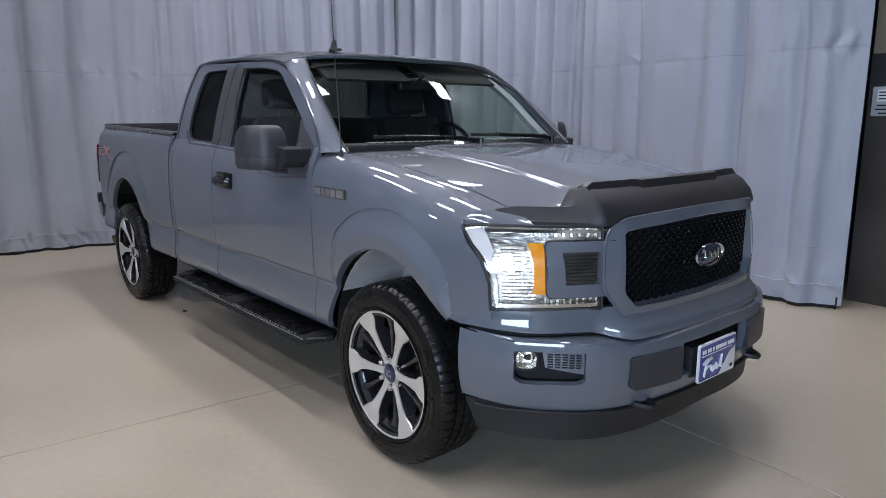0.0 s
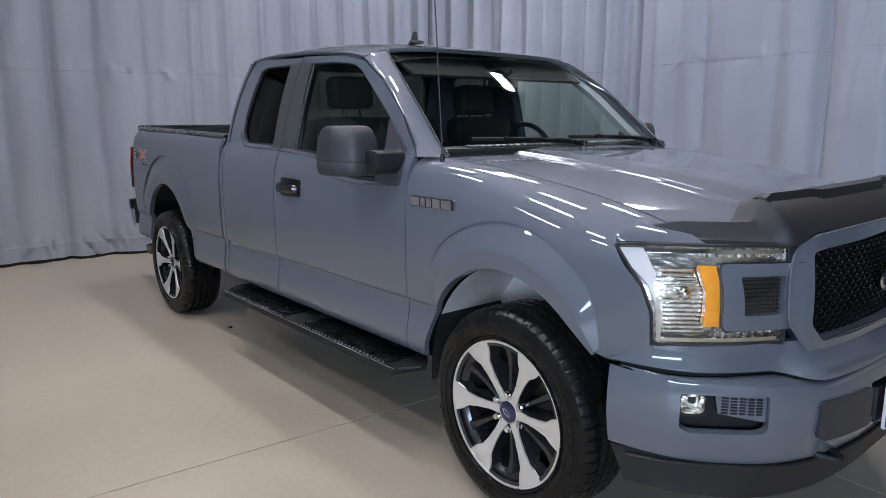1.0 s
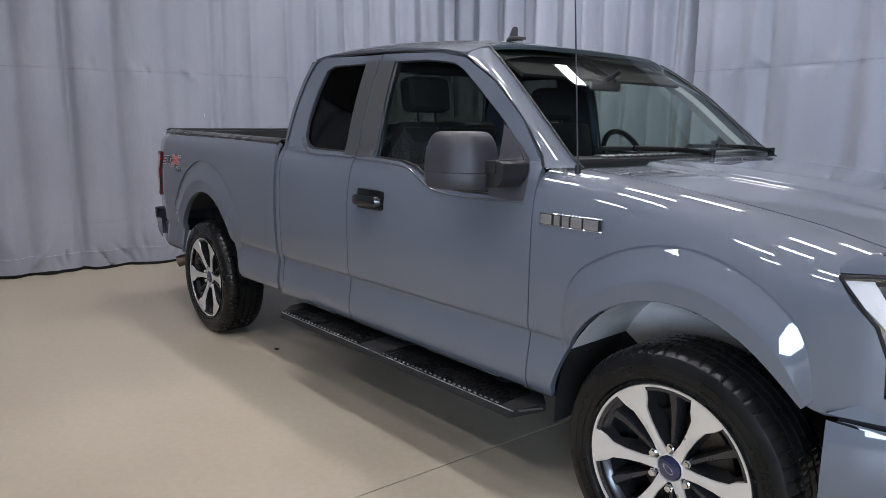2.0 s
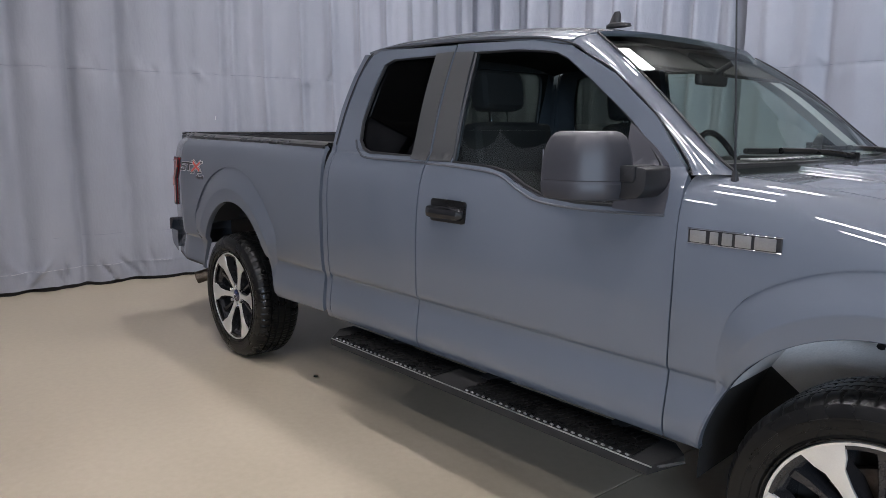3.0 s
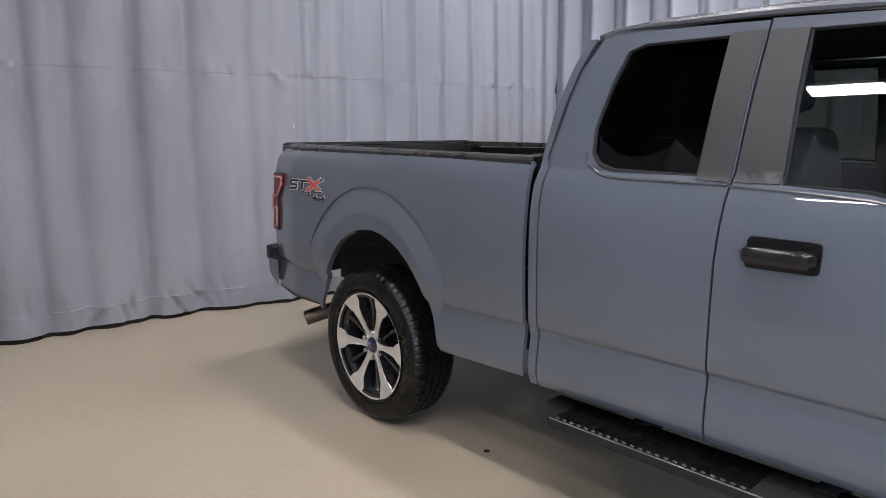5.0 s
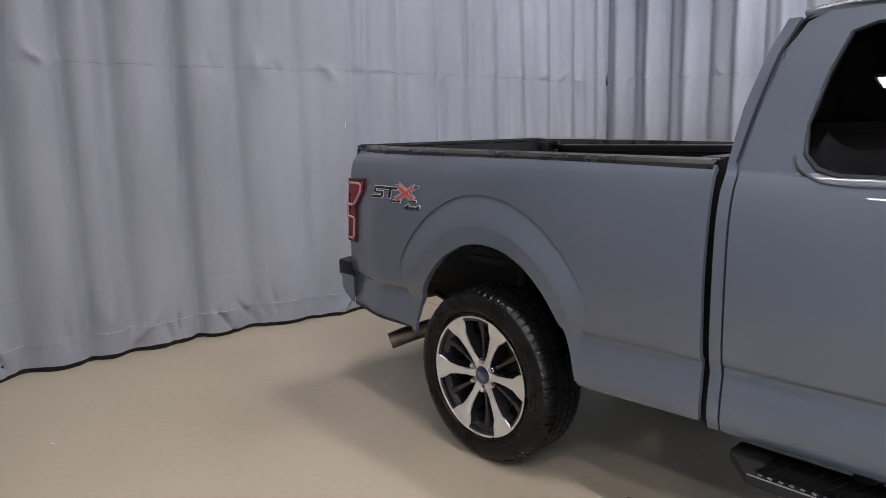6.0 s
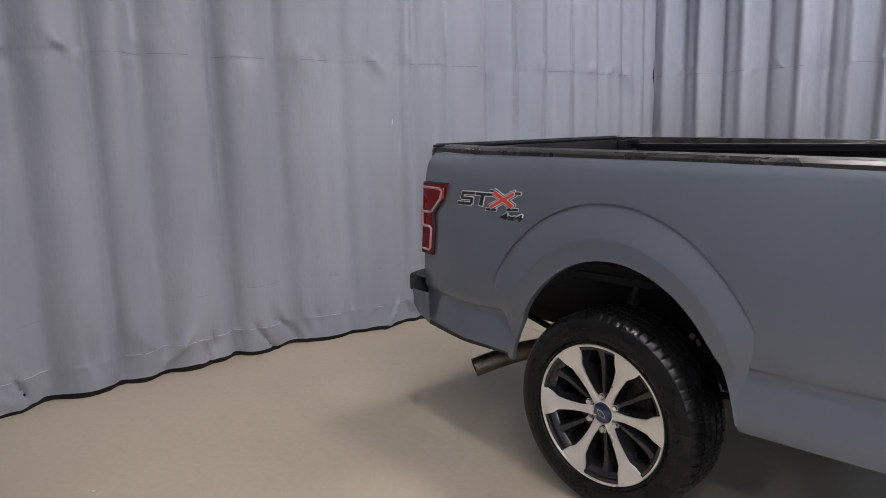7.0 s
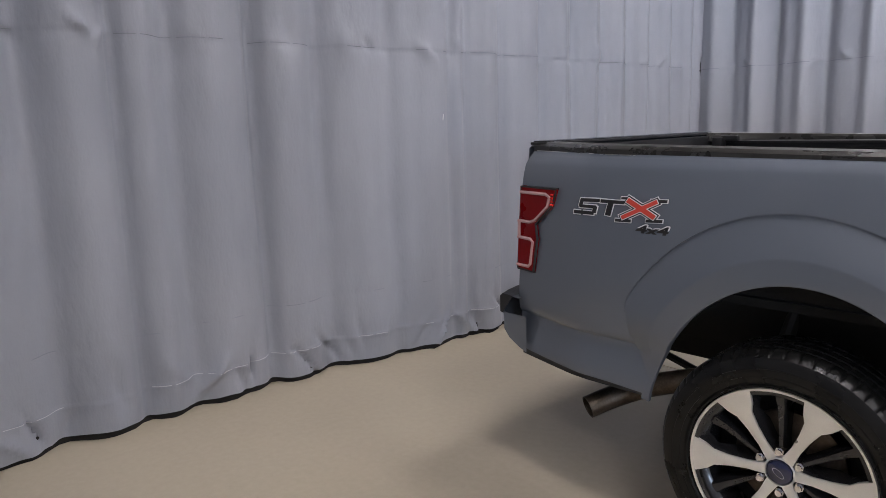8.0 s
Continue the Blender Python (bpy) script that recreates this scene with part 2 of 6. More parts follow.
def panel(name, loops, fn, out, mat, parent, grid=0.04, thick=0.012, label="", cuts=(), solid=False):
    """A curved sheet: outlines (the first the rim, the others holes) in two coordinates, laid on the surface fn, with turned-in edges."""
    bm = bmesh.new()
    for loop in loops:
        vs, k = [], len(loop)
        for i in range(k):
            a, b = Vector(loop[i][:2]), Vector(loop[(i + 1) % k][:2])
            n = max(1, int((b - a).length / grid + 0.5))
            vs += [bm.verts.new((*(a + (b - a) * j / n), 0)) for j in range(n)]
        for i in range(len(vs)):
            bm.edges.new((vs[i], vs[(i + 1) % len(vs)]))
    bmesh.ops.triangle_fill(bm, use_beauty=True, use_dissolve=False, edges=bm.edges[:], normal=(0, 0, 1))
    lo = [min(v.co[i] for v in bm.verts) for i in (0, 1)]
    hi = [max(v.co[i] for v in bm.verts) for i in (0, 1)]
    for i in (0, 1):
        n = int((hi[i] - lo[i]) / grid)
        for j in range(1, n + 1):
            co, no = [0, 0, 0], [0, 0, 0]
            co[i], no[i] = lo[i] + (hi[i] - lo[i]) * j / (n + 1), 1
            bmesh.ops.bisect_plane(bm, geom=bm.verts[:] + bm.edges[:] + bm.faces[:], dist=1e-5, plane_co=co, plane_no=no)
    for z in cuts:
        bmesh.ops.bisect_plane(bm, geom=bm.verts[:] + bm.edges[:] + bm.faces[:], dist=1e-5, plane_co=(0, z, 0), plane_no=(0, 1, 0))
    out = Vector(out)
    normals, e = {}, 0.002
    for v in bm.verts:
        u, w = v.co.x, v.co.y
        n = (fn(u + e, w) - fn(u - e, w)).cross(fn(u, w + e) - fn(u, w - e))
        n.normalize()
        normals[v] = -n if n.dot(out) < 0 else n
    rim = [ed for ed in bm.edges if len(ed.link_faces) == 1]
    uv = {v: v.co.copy() for v in bm.verts}
    for v in bm.verts:
        v.co = fn(uv[v].x, uv[v].y)
    for f in bm.faces:
        f.normal_update()
        if f.normal.dot(normals[f.verts[0]]) < 0:
            f.normal_flip()
    twin = {}
    if solid:
        back = {v: bm.verts.new(v.co - normals[v] * thick) for v in list(bm.verts)}
        for f in list(bm.faces):
            bm.faces.new([back[v] for v in reversed(f.verts)])
        normals.update({b: -normals[v] for v, b in back.items()})
    for ed in rim:
        f = ed.link_faces[0]
        for v in ed.verts:
            if v not in twin:
                twin[v] = (bm.verts.new(v.co), bm.verts.new(v.co - normals[v] * thick))
        a, b = ed.verts
        lp = [l for l in f.loops if l.edge == ed][0]
        a, b = lp.vert, lp.link_loop_next.vert
        bm.faces.new((twin[b][0], twin[a][0], twin[a][1], twin[b][1]))
    bm.verts.index_update()
    by_index = {v.index: n for v, n in normals.items()}
    bm.faces.index_update()
    me = bpy.data.meshes.new(name)
    bm.to_mesh(me)
    bm.free()
    me.materials.append(mat)
    me.shade_smooth()
    me.normals_split_custom_set([by_index.get(l.vertex_index, (0, 0, 0)) for l in me.loops])
    return finish(new(name, me), parent, label)


def loft(rows, closed=False, cap=False):
    """A skin over rows of points of one length."""
    bm = bmesh.new()
    V = [[bm.verts.new(p) for p in r] for r in rows]
    for i in range(len(V) - 1):
        for j in range(len(V[0]) - (0 if closed else 1)):
            k = (j + 1) % len(V[0])
            bm.faces.new((V[i][j], V[i][k], V[i + 1][k], V[i + 1][j]))
    if cap:
        bm.faces.new(V[0][::-1])
        bm.faces.new(V[-1])
    return bm


def thicken(bm, t):
    bmesh.ops.recalc_face_normals(bm, faces=bm.faces)
    bmesh.ops.solidify(bm, geom=bm.faces[:], thickness=t)
    return bm


def tube(points, r, n=8, taper=None):
    """A round bar along a line."""
    P = [Vector(p) for p in points]
    rows = []
    for i, p in enumerate(P):
        d = (P[min(i + 1, len(P) - 1)] - P[max(i - 1, 0)]).normalized()
        a = d.orthogonal().normalized() if i == 0 else (a - d * a.dot(d)).normalized()
        b = d.cross(a)
        q = r * (1 if taper is None else 1 + (taper - 1) * i / (len(P) - 1))
        rows.append([p + (a * math.cos(2 * math.pi * k / n) + b * math.sin(2 * math.pi * k / n)) * q for k in range(n)])
    return loft(rows, True, True)


def revolve(profile, n=64, axis_y=True):
    """Turns a profile of (radius, offset) round the y axis."""
    rows = [[(r * math.cos(2 * math.pi * k / n), o, r * math.sin(2 * math.pi * k / n)) for k in range(n)] for r, o in profile]
    return loft(rows, True)


def prism(outline, depth, plane="xz", at=0.0, bevel=0.0):
    """An outline with thickness; plane names its two coordinates."""
    bm = bmesh.new()
    i, j = "xyz".index(plane[0]), "xyz".index(plane[1])
    k = 3 - i - j
    vs = []
    for p in outline:
        c = [0, 0, 0]
        c[i], c[j], c[k] = p[0], p[1], at
        vs.append(bm.verts.new(c))
    f = bm.faces.new(vs)
    r = bmesh.ops.extrude_face_region(bm, geom=[f])
    d = [0, 0, 0]
    d[k] = depth
    bmesh.ops.translate(bm, vec=d, verts=[g for g in r["geom"] if isinstance(g, bmesh.types.BMVert)])
    if bevel:
        bmesh.ops.recalc_face_normals(bm, faces=bm.faces)
        bmesh.ops.bevel(bm, geom=[e for e in bm.edges if e.calc_face_angle(0) > 0.6], offset=bevel, segments=2, profile=0.6, affect="EDGES")
    return bm


def smoothstep(a, b, x):
    t = min(max((x - a) / (b - a), 0.0), 1.0)
    return t * t * (3 - 2 * t)

# ---- the hall ----
TURN_FLOOR = -4.4
HEIGHT = 5.5
CURTAIN_TOP = 3.3
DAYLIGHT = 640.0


def build_floor():
    floor = holder("floor", "sealed beige concrete floor with thin saw-cut joints", "floor", kind="structure")
    part("joint_bed", block((40, 40, 0.05), (0, 0, -0.075)), SOIL, floor)
    m = Matrix.Translation((-0.955, 0.42, 0)) @ pose(0, 0, 0, 0, 0, TURN_FLOOR)
    g = 0.0035
    for x0, x1 in ((-18, -g), (g, 18)):
        for y0, y1 in ((-18, -g), (g, 18)):
            bm = block((x1 - x0, y1 - y0, 0.05), ((x0 + x1) / 2, (y0 + y1) / 2, -0.025))
            bmesh.ops.bevel(bm, geom=bm.edges[:], offset=0.002, segments=1, affect="EDGES")
            slab = part("slab", bm, CONCRETE, floor, smooth=0)
            slab.matrix_basis = m
    return floor


def curtain_shape(line, seed, folds, lean=0.0, sags=()):
    """The way a hanging sheet bulges: a base line on the ground and folds (place along it, depth, width)."""
    L = [Vector((*p, 0)) for p in line]
    P = spline(L, 12)
    run = [0.0]
    for a, b in zip(P, P[1:]):
        run.append(run[-1] + (b - a).length)
    xs, ys = [p.x for p in P], [p.y for p in P]

    def at(s, z, top):
        x, y = np.interp(s, run, xs), np.interp(s, run, ys)
        x2, y2 = np.interp(s + 0.05, run, xs), np.interp(s + 0.05, run, ys)
        x1, y1 = np.interp(s - 0.05, run, xs), np.interp(s - 0.05, run, ys)
        d = Vector((x2 - x1, y2 - y1, 0)).normalized()
        n = Vector((-d.y, d.x, 0))
        k = 0.0
        drift = 0.05 * noise.noise((s * 0.8, z * 0.35, seed + 3))
        for c, depth, width in folds:
            q = (s + drift - c - lean * (z - 1.0)) / width
            if abs(q) < 3.5:
                k += depth * math.exp(-q * q) * (0.75 + 0.25 * smoothstep(0, 2.5, z) + 0.3 * noise.noise((c * 3, z * 0.7, seed)))
        k += 0.035 * noise.noise((s * 2.1, z * 0.22, seed)) + 0.012 * noise.noise((s * 5.0, z * 0.6, seed + 9)) + 0.006 * noise.noise((s * 13, z * 5, seed + 5))
        for c, z0, slope, depth, wide in sags:
            k -= depth * math.exp(-((s - c - slope * (z - z0)) / wide) ** 2) * smoothstep(z0 - 0.07, z0 + 0.05, z)
        # puckers along the seam and the hem
        k += 0.012 * noise.noise((s * 9, 1, seed)) * math.exp(-((z - 2.0) / 0.08) ** 2) + 0.007 * math.exp(-((z - 2.0) / 0.010) ** 2)
        k += 0.020 * noise.noise((s * 8, 2, seed)) * math.exp(-((z - 0.16) / 0.14) ** 2) - 0.006 * math.exp(-((z - 0.19) / 0.010) ** 2)
        k += 0.004 * math.exp(-((z - 0.48) / 0.012) ** 2)
        if 1.7 < z < 2.3:
            i = int(s / 0.30)
            for c in (i - 1, i, i + 1):
                h = random.Random(c * 7 + seed)
                q, d, r = (c + h.random()) * 0.30, h.uniform(0.010, 0.036) * h.choice((-1, -1, 1)), h.uniform(0.024, 0.052)
                u, v = s - q, z - 2.0 - h.uniform(-0.02, 0.07)
                k += d * math.exp(-((u + v * h.uniform(-0.9, 0.9)) / r) ** 2 - (v / (r * 1.7)) ** 2)
        elif z < 0.45:
            i = int(s / 0.19)
            for c in (i - 1, i, i + 1):
                h = random.Random(c * 13 + seed)
                q, d, r = (c + h.random()) * 0.19, h.uniform(0.016, 0.052) * h.choice((-1, 1)), h.uniform(0.014, 0.032)
                u, v = s - q, z - h.uniform(0.08, 0.26)
                k += d * math.exp(-((u + v * h.uniform(-1.2, 1.2)) / r) ** 2 - (v / 0.11) ** 2)
        return Vector((x, y, z)) + n * k
    return at, run[-1]


def build_curtain(name, line, seed, folds, label, lean=0.0, low=0.028, sags=(), start=0.0):
    thing = holder(name, label, "curtain")
    at, length = curtain_shape(line, seed, folds, lean, sags)
    zs = [0.0, 0.025, 0.05, 0.075, 0.10, 0.125, 0.145, 0.157, 0.168, 0.18, 0.205, 0.235, 0.27, 0.32, 0.37] + [0.4 + 0.025 * i for i in range(4)] + [0.5 + 0.1 * i for i in range(13)] + [1.8, 1.86, 1.90, 1.93, 1.955, 1.972, 1.985, 1.994, 2.006, 2.02, 2.04, 2.065, 2.10, 2.14, 2.2] + [2.3 + 0.25 * i for i in range(5)]
    n = int((length - start) / 0.020)
    along = lambda i: start + (length - start) * i / n
    rows = []
    for z in zs:
        r = []
        for i in range(n + 1):
            s = along(i)
            bottom = low + 0.006 + 0.014 * noise.noise((s * 1.6, 7, seed)) + 0.010 * noise.noise((s * 7, 8, seed))
            r.append(at(s, bottom + z * (CURTAIN_TOP - bottom) / zs[-1] if z > 2.3 else bottom + z * (1 - bottom / 2.3 * 0), 1))
        rows.append(r)
    part("sheet", thicken(loft(rows), 0.003), CLOTH, thing, smooth=80)
    # a black sheet below the hem draws the shade of the gap
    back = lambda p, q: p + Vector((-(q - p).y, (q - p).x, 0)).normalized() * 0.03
    hem_shade = [[back(at(along(i), z, 1), at(along(i) + 0.05, z, 1)) for i in range(0, n + 1, 2)] for z in (0.0, 0.03, 0.10)]
    part("hem_shade", thicken(loft(hem_shade), 0.012), DARK, thing, "black sheet standing for the shade under the hem", 80)
    # the two sewn lines
    for nm, z, broken in (("seam_thread", 1.985, 0.3), ("hem_thread", 0.165, 0.25), ("crease_thread", 0.46, 0.5)):
        bms, i, rnd = [], 0, random.Random(seed)
        while i < n - 8:
            k = rnd.randint(3, 9)
            if rnd.random() > broken:
                pts = []
                for j in range(i, i + k + 1):
                    s = along(j)
                    p, q = at(s, z + low, 1), at(s + 0.03, z + low, 1)
                    d = (q - p).normalized()
                    pts.append(p + Vector((d.y, -d.x, 0)) * 0.002)
                bms.append(tube(pts, 0.0013 if nm == "crease_thread" else 0.0022, 4))
            i += k + 1
        tagged(part(nm, merge(*bms), THREAD if nm == "hem_thread" else SEAM, thing, "pale sewn thread" if nm == "hem_thread" else "grey sewn thread"), kind="stuff")
    return thing


def build_draped_curtain(x0, x1, y, top):
    """A tarpaulin tied to a taut cable at uneven places, so that its upper edge hangs in loops."""
    thing = holder("curtain", "pale blue-grey tarpaulin curtain hung in loops from a cable", "curtain")
    rnd = random.Random(61)
    ties = [x0]
    while ties[-1] < x1:
        ties.append(min(x1, ties[-1] + rnd.uniform(0.45, 0.95)))
    depth = [rnd.uniform(0.14, 0.34) for t in ties]
    n = int((x1 - x0) / 0.03)
    zs = [0.03, 0.1, 0.25, 0.5, 0.9, 1.3, 1.7, 2.0, 2.25, 2.5, 2.7, 2.85, 3.0, 3.1, 3.2, 3.3, 3.4]
    rows = [[] for z in zs]
    for i in range(n + 1):
        x = x0 + (x1 - x0) * i / n
        k = max(j for j, t in enumerate(ties[:-1]) if t <= x)
        u = (x - ties[k]) / (ties[k + 1] - ties[k])
        edge = top - depth[k] * 4 * u * (1 - u)
        for row, z in zip(rows, zs):
            h = z * edge / zs[-1]
            near = sum(math.exp(-((x - t) / (0.05 + 0.10 * (top - h))) ** 2) for t in ties[max(0, k - 1):k + 3])
            row.append(Vector((x, y + 0.11 * near * (0.4 + 0.6 * smoothstep(0.5, 3.0, h)) + 0.07 * noise.noise((x * 1.7, h * 0.25, 4.0)) + 0.02 * noise.noise((x * 6.0, h * 0.8, 9.0)), h)))
    part("sheet", thicken(loft(rows), 0.003), CLOTH, thing, smooth=80)
    part("top_hem", tube([p + Vector((0, 0.004, 0)) for p in rows[-1][::2]], 0.008, 5), SEAM, thing, "pale rolled top hem")
    part("cable", tube([(x0, y + 0.11, top + 0.02), (x1, y + 0.11, top + 0.02)], 0.006, 6), ALU, thing, "taut steel cable")
    for t in ties:
        part("tie", tube([(t, y + 0.10, top - 0.03), (t, y + 0.12, top + 0.03)], 0.008, 6), WHITE, thing)
    return thing


def fold_list(places, seed, length=0.0, step=0.5):
    rnd = random.Random(seed)
    out = list(places)
    s = 0.2
    while s < length:
        out.append((s, rnd.uniform(-0.06, 0.07), rnd.uniform(0.06, 0.16)))
        s += rnd.uniform(0.6, 1.4) * step
    return out


def build_lamp():
    lamp = holder("ceiling_lamp", "long white rectangular ceiling light panel, switched on", "ceiling light", "ceiling light panels")
    part("housing", merge(block((0.82, 0.34, 0.05), (0, 0, 0.035), 0.008)), WHITE, lamp)
    part("diffuser", block((0.74, 0.28, 0.012), (0, 0, 0.004)), GLOW, lamp, "glowing white diffuser", 0)
    for sx in (-0.36, 0.36):
        part("hanger", tube([(sx, 0, 0.06), (sx, 0, 0.32)], 0.006), STEEL, lamp)
    return lamp


def build_hall():
    build_floor()
    tagged(part("ceiling", block((24, 30, 0.2), (0, -3, HEIGHT + 0.1)), WALL_DARK, smooth=0), "dark ceiling of the hall", "ceiling", kind="structure")
    tagged(part("wall_west", block((0.2, 22, HEIGHT), (-7.35, -4, HEIGHT / 2)), WALL_DARK, smooth=0), "dark wall behind the curtain", "wall", kind="structure")
    tagged(part("wall_north", block((16, 0.2, HEIGHT), (-4, 4.6, HEIGHT / 2)), WALL_DARK, smooth=0), "dark wall behind the curtain", "wall", kind="structure")
    tagged(part("wall_east", block((0.2, 26, HEIGHT), (9.0, -3, HEIGHT / 2)), WALL_BEIGE, smooth=0), "plain beige wall of the hall", "wall", kind="structure")
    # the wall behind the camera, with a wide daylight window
    south = holder("wall_south", "plain wall, dark below and pale warm grey above", "wall", kind="structure")
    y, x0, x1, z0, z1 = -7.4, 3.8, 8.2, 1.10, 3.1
    part("wall_below", block((24, 0.2, z0), (0, y, z0 / 2)), WALL_BROWN, south, smooth=0)
    part("wall_above", block((24, 0.2, HEIGHT - z1), (0, y, (HEIGHT + z1) / 2)), WALL_PALE, south, "pale warm grey upper wall", 0)
    part("wall_beside", block((12 + x0, 0.2, z1 - z0), ((x0 - 12) / 2, y, (z0 + z1) / 2)), WALL_BROWN, south, smooth=0)
    part("wall_beside", block((12 - x1, 0.2, z1 - z0), ((x1 + 12) / 2, y, (z0 + z1) / 2)), WALL_BROWN, south, smooth=0)
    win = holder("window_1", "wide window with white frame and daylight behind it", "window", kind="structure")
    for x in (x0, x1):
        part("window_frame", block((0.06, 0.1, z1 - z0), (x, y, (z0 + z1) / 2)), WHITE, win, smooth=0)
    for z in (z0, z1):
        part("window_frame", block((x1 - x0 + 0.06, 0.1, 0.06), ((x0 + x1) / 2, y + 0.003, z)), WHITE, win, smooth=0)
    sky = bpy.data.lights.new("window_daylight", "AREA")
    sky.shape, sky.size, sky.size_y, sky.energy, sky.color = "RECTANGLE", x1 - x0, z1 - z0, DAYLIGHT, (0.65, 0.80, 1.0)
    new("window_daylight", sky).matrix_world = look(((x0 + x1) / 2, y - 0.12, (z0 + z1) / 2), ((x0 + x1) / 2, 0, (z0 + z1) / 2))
    for x, y, r in ((-2.99, -0.806, 0.012), (-5.32, -2.40, 0.008)):
        bit = merge(block((r * 2.2, r * 1.3, r * 0.8), (x, y, r * 0.4), r * 0.3, 2, (0, 0, 35)))
        tagged(part("debris", bit, RUBBER if x > -4 else WHITE), "small dark crumb lying on the concrete" if x > -4 else "small pale paper scrap lying on the concrete", "debris")
    # dark header walls from which the curtains hang
    for name, p, q in (("wall_header_west", (-6.84, -8.5), (-6.20, 3.75)), ("wall_header_north", (-6.2, 3.74), (-2.2, 3.74)), ("wall_header_east", (-2.45, 3.42), (0.40, 3.02))):
        run = Vector((q[0] - p[0], q[1] - p[1], 0))
        bm = block((run.length, 0.10, HEIGHT - 3.28), (0, 0, 0))
        bmesh.ops.rotate(bm, matrix=Matrix.Rotation(math.atan2(run.y, run.x), 3, "Z"), verts=bm.verts)
        bmesh.ops.translate(bm, vec=((p[0] + q[0]) / 2, (p[1] + q[1]) / 2, (HEIGHT + 3.28) / 2), verts=bm.verts)
        tagged(part(name, bm, WALL_DARK, smooth=0), "dark wall above the curtain", "wall", kind="structure")
    # curtain along the short end of the hall
    line = [(-6.93, -8.5), (-6.71, -6.0), (-6.58, -3.5), (-6.54, -2.2), (-6.50, -1.0), (-6.36, -0.2), (-6.25, 0.6), (-6.18, 2.0), (-6.14, 3.64)]
    f = [(y + 8.52, d, w) for y, d, w in WEST_FOLDS] + fold_list([], 4, 5.9, 0.45)
    west = build_curtain("curtain", line, 11, f, "pale blue-grey tarpaulin curtain hanging in soft folds just above the floor", lean=0.0, start=4.3)
    at, length = curtain_shape(line, 11, f)
    run = min(np.linspace(7.5, length, 400), key=lambda q: abs(at(q, 1.585, 1).y - 0.14))
    part("scuff", tube([at(run + (z - 1.585) * 0.2, z, 1) + Vector((0.004, 0, 0)) for z in (1.566, 1.585, 1.604)], 0.003, 5), WHITE, west, "small white scuff")
    line = [(-6.165, 3.668), (-6.08, 3.668), (-5.9, 3.69), (-5.0, 3.72), (-3.4, 3.70), (-1.4, 3.66)]
    build_curtain("curtain", line, 23, [(x + 6.165, d, w) for x, d, w in NORTH_FOLDS] + [(x - q, -0.7 * d, w) for x, d, w in [(x + 6.165, d, w) for x, d, w in NORTH_FOLDS] for q in (0.17,)], "pale blue-grey tarpaulin curtain in close deep folds behind the truck")
    line = [(-2.42, 3.38), (-1.4, 3.25), (-0.6, 3.10), (-0.1, 3.0), (0.12, 3.0), (0.385, 3.15)]
    build_curtain("curtain", line, 37, [(x + 2.42, d, w) for x, d, w in EAST_FOLDS], "pale blue-grey tarpaulin curtain with a free edge beside the opening", sags=[(2.17, 1.53, 0.12, 0.060, 0.055), (2.24, 1.45, 0.22, 0.030, 0.06)])
    build_draped_curtain(-6.50, 0.90, -4.35, 3.45)
    # the wall in the opening beside the free edge
    wall = holder("wall_opening", "dark brown panelled wall with a black band, seen past the curtain", "wall", kind="structure")
    part("panel", block((5.9, 0.12, 1.743), (3.25, 3.56, 0.8715)), WALL_BROWN, wall, smooth=0)
    part("band", block((5.9, 0.15, 0.234), (3.25, 3.56, 1.860)), BLACK, wall, "black band", 0)
    part("board", block((5.9, 0.12, HEIGHT - 1.98), (3.25, 3.56, (HEIGHT + 1.98) / 2)), WALL_BEIGE, wall, "beige board", 0)
    sign = holder("wall_box", "pale grey control box with a printed sheet on the dark wall", "control box")
    part("case", block((0.34, 0.05, 0.225), (0.510, 3.474, 1.615), 0.010), SIGN_GREY, sign)
    part("sheet", block((0.24, 0.006, 0.09), (0.500, 3.446, 1.66)), WHITE, sign, "white printed sheet", 0)
    for i, w in enumerate((0.16, 0.19, 0.12)):
        part("printed_bar", block((w, 0.003, 0.012), (0.44 + w / 8, 3.447, 1.585 - 0.03 * i)), BLACK, sign, smooth=0)
    for i in range(3):
        part("printed_bar", block((0.07, 0.003, 0.010), (0.425, 3.441, 1.685 - 0.025 * i)), BLACK, sign, smooth=0)
    lamp = build_lamp()
    # some panels are unseen, added or shifted only to balance the brightness
    spots = [(-3.45, -5.55), (-3.30, -1.85), (-3.75, 0.16), (-3.75, 1.85), (-1.70, 0.30), (-1.75, 3.05), (-0.60, -5.55), (-0.60, -3.70), (-1.70, -1.85), (0.35, -1.85), (1.45, -3.70), (1.45, -5.55), (0.35, 0.16), (0.60, 2.75), (-3.95, 3.05)]
    lamp.matrix_basis = pose(*spots[0], HEIGHT - 0.32)
    for x, y in spots[1:]:
        copy_thing(lamp, pose(x, y, HEIGHT - 0.32))


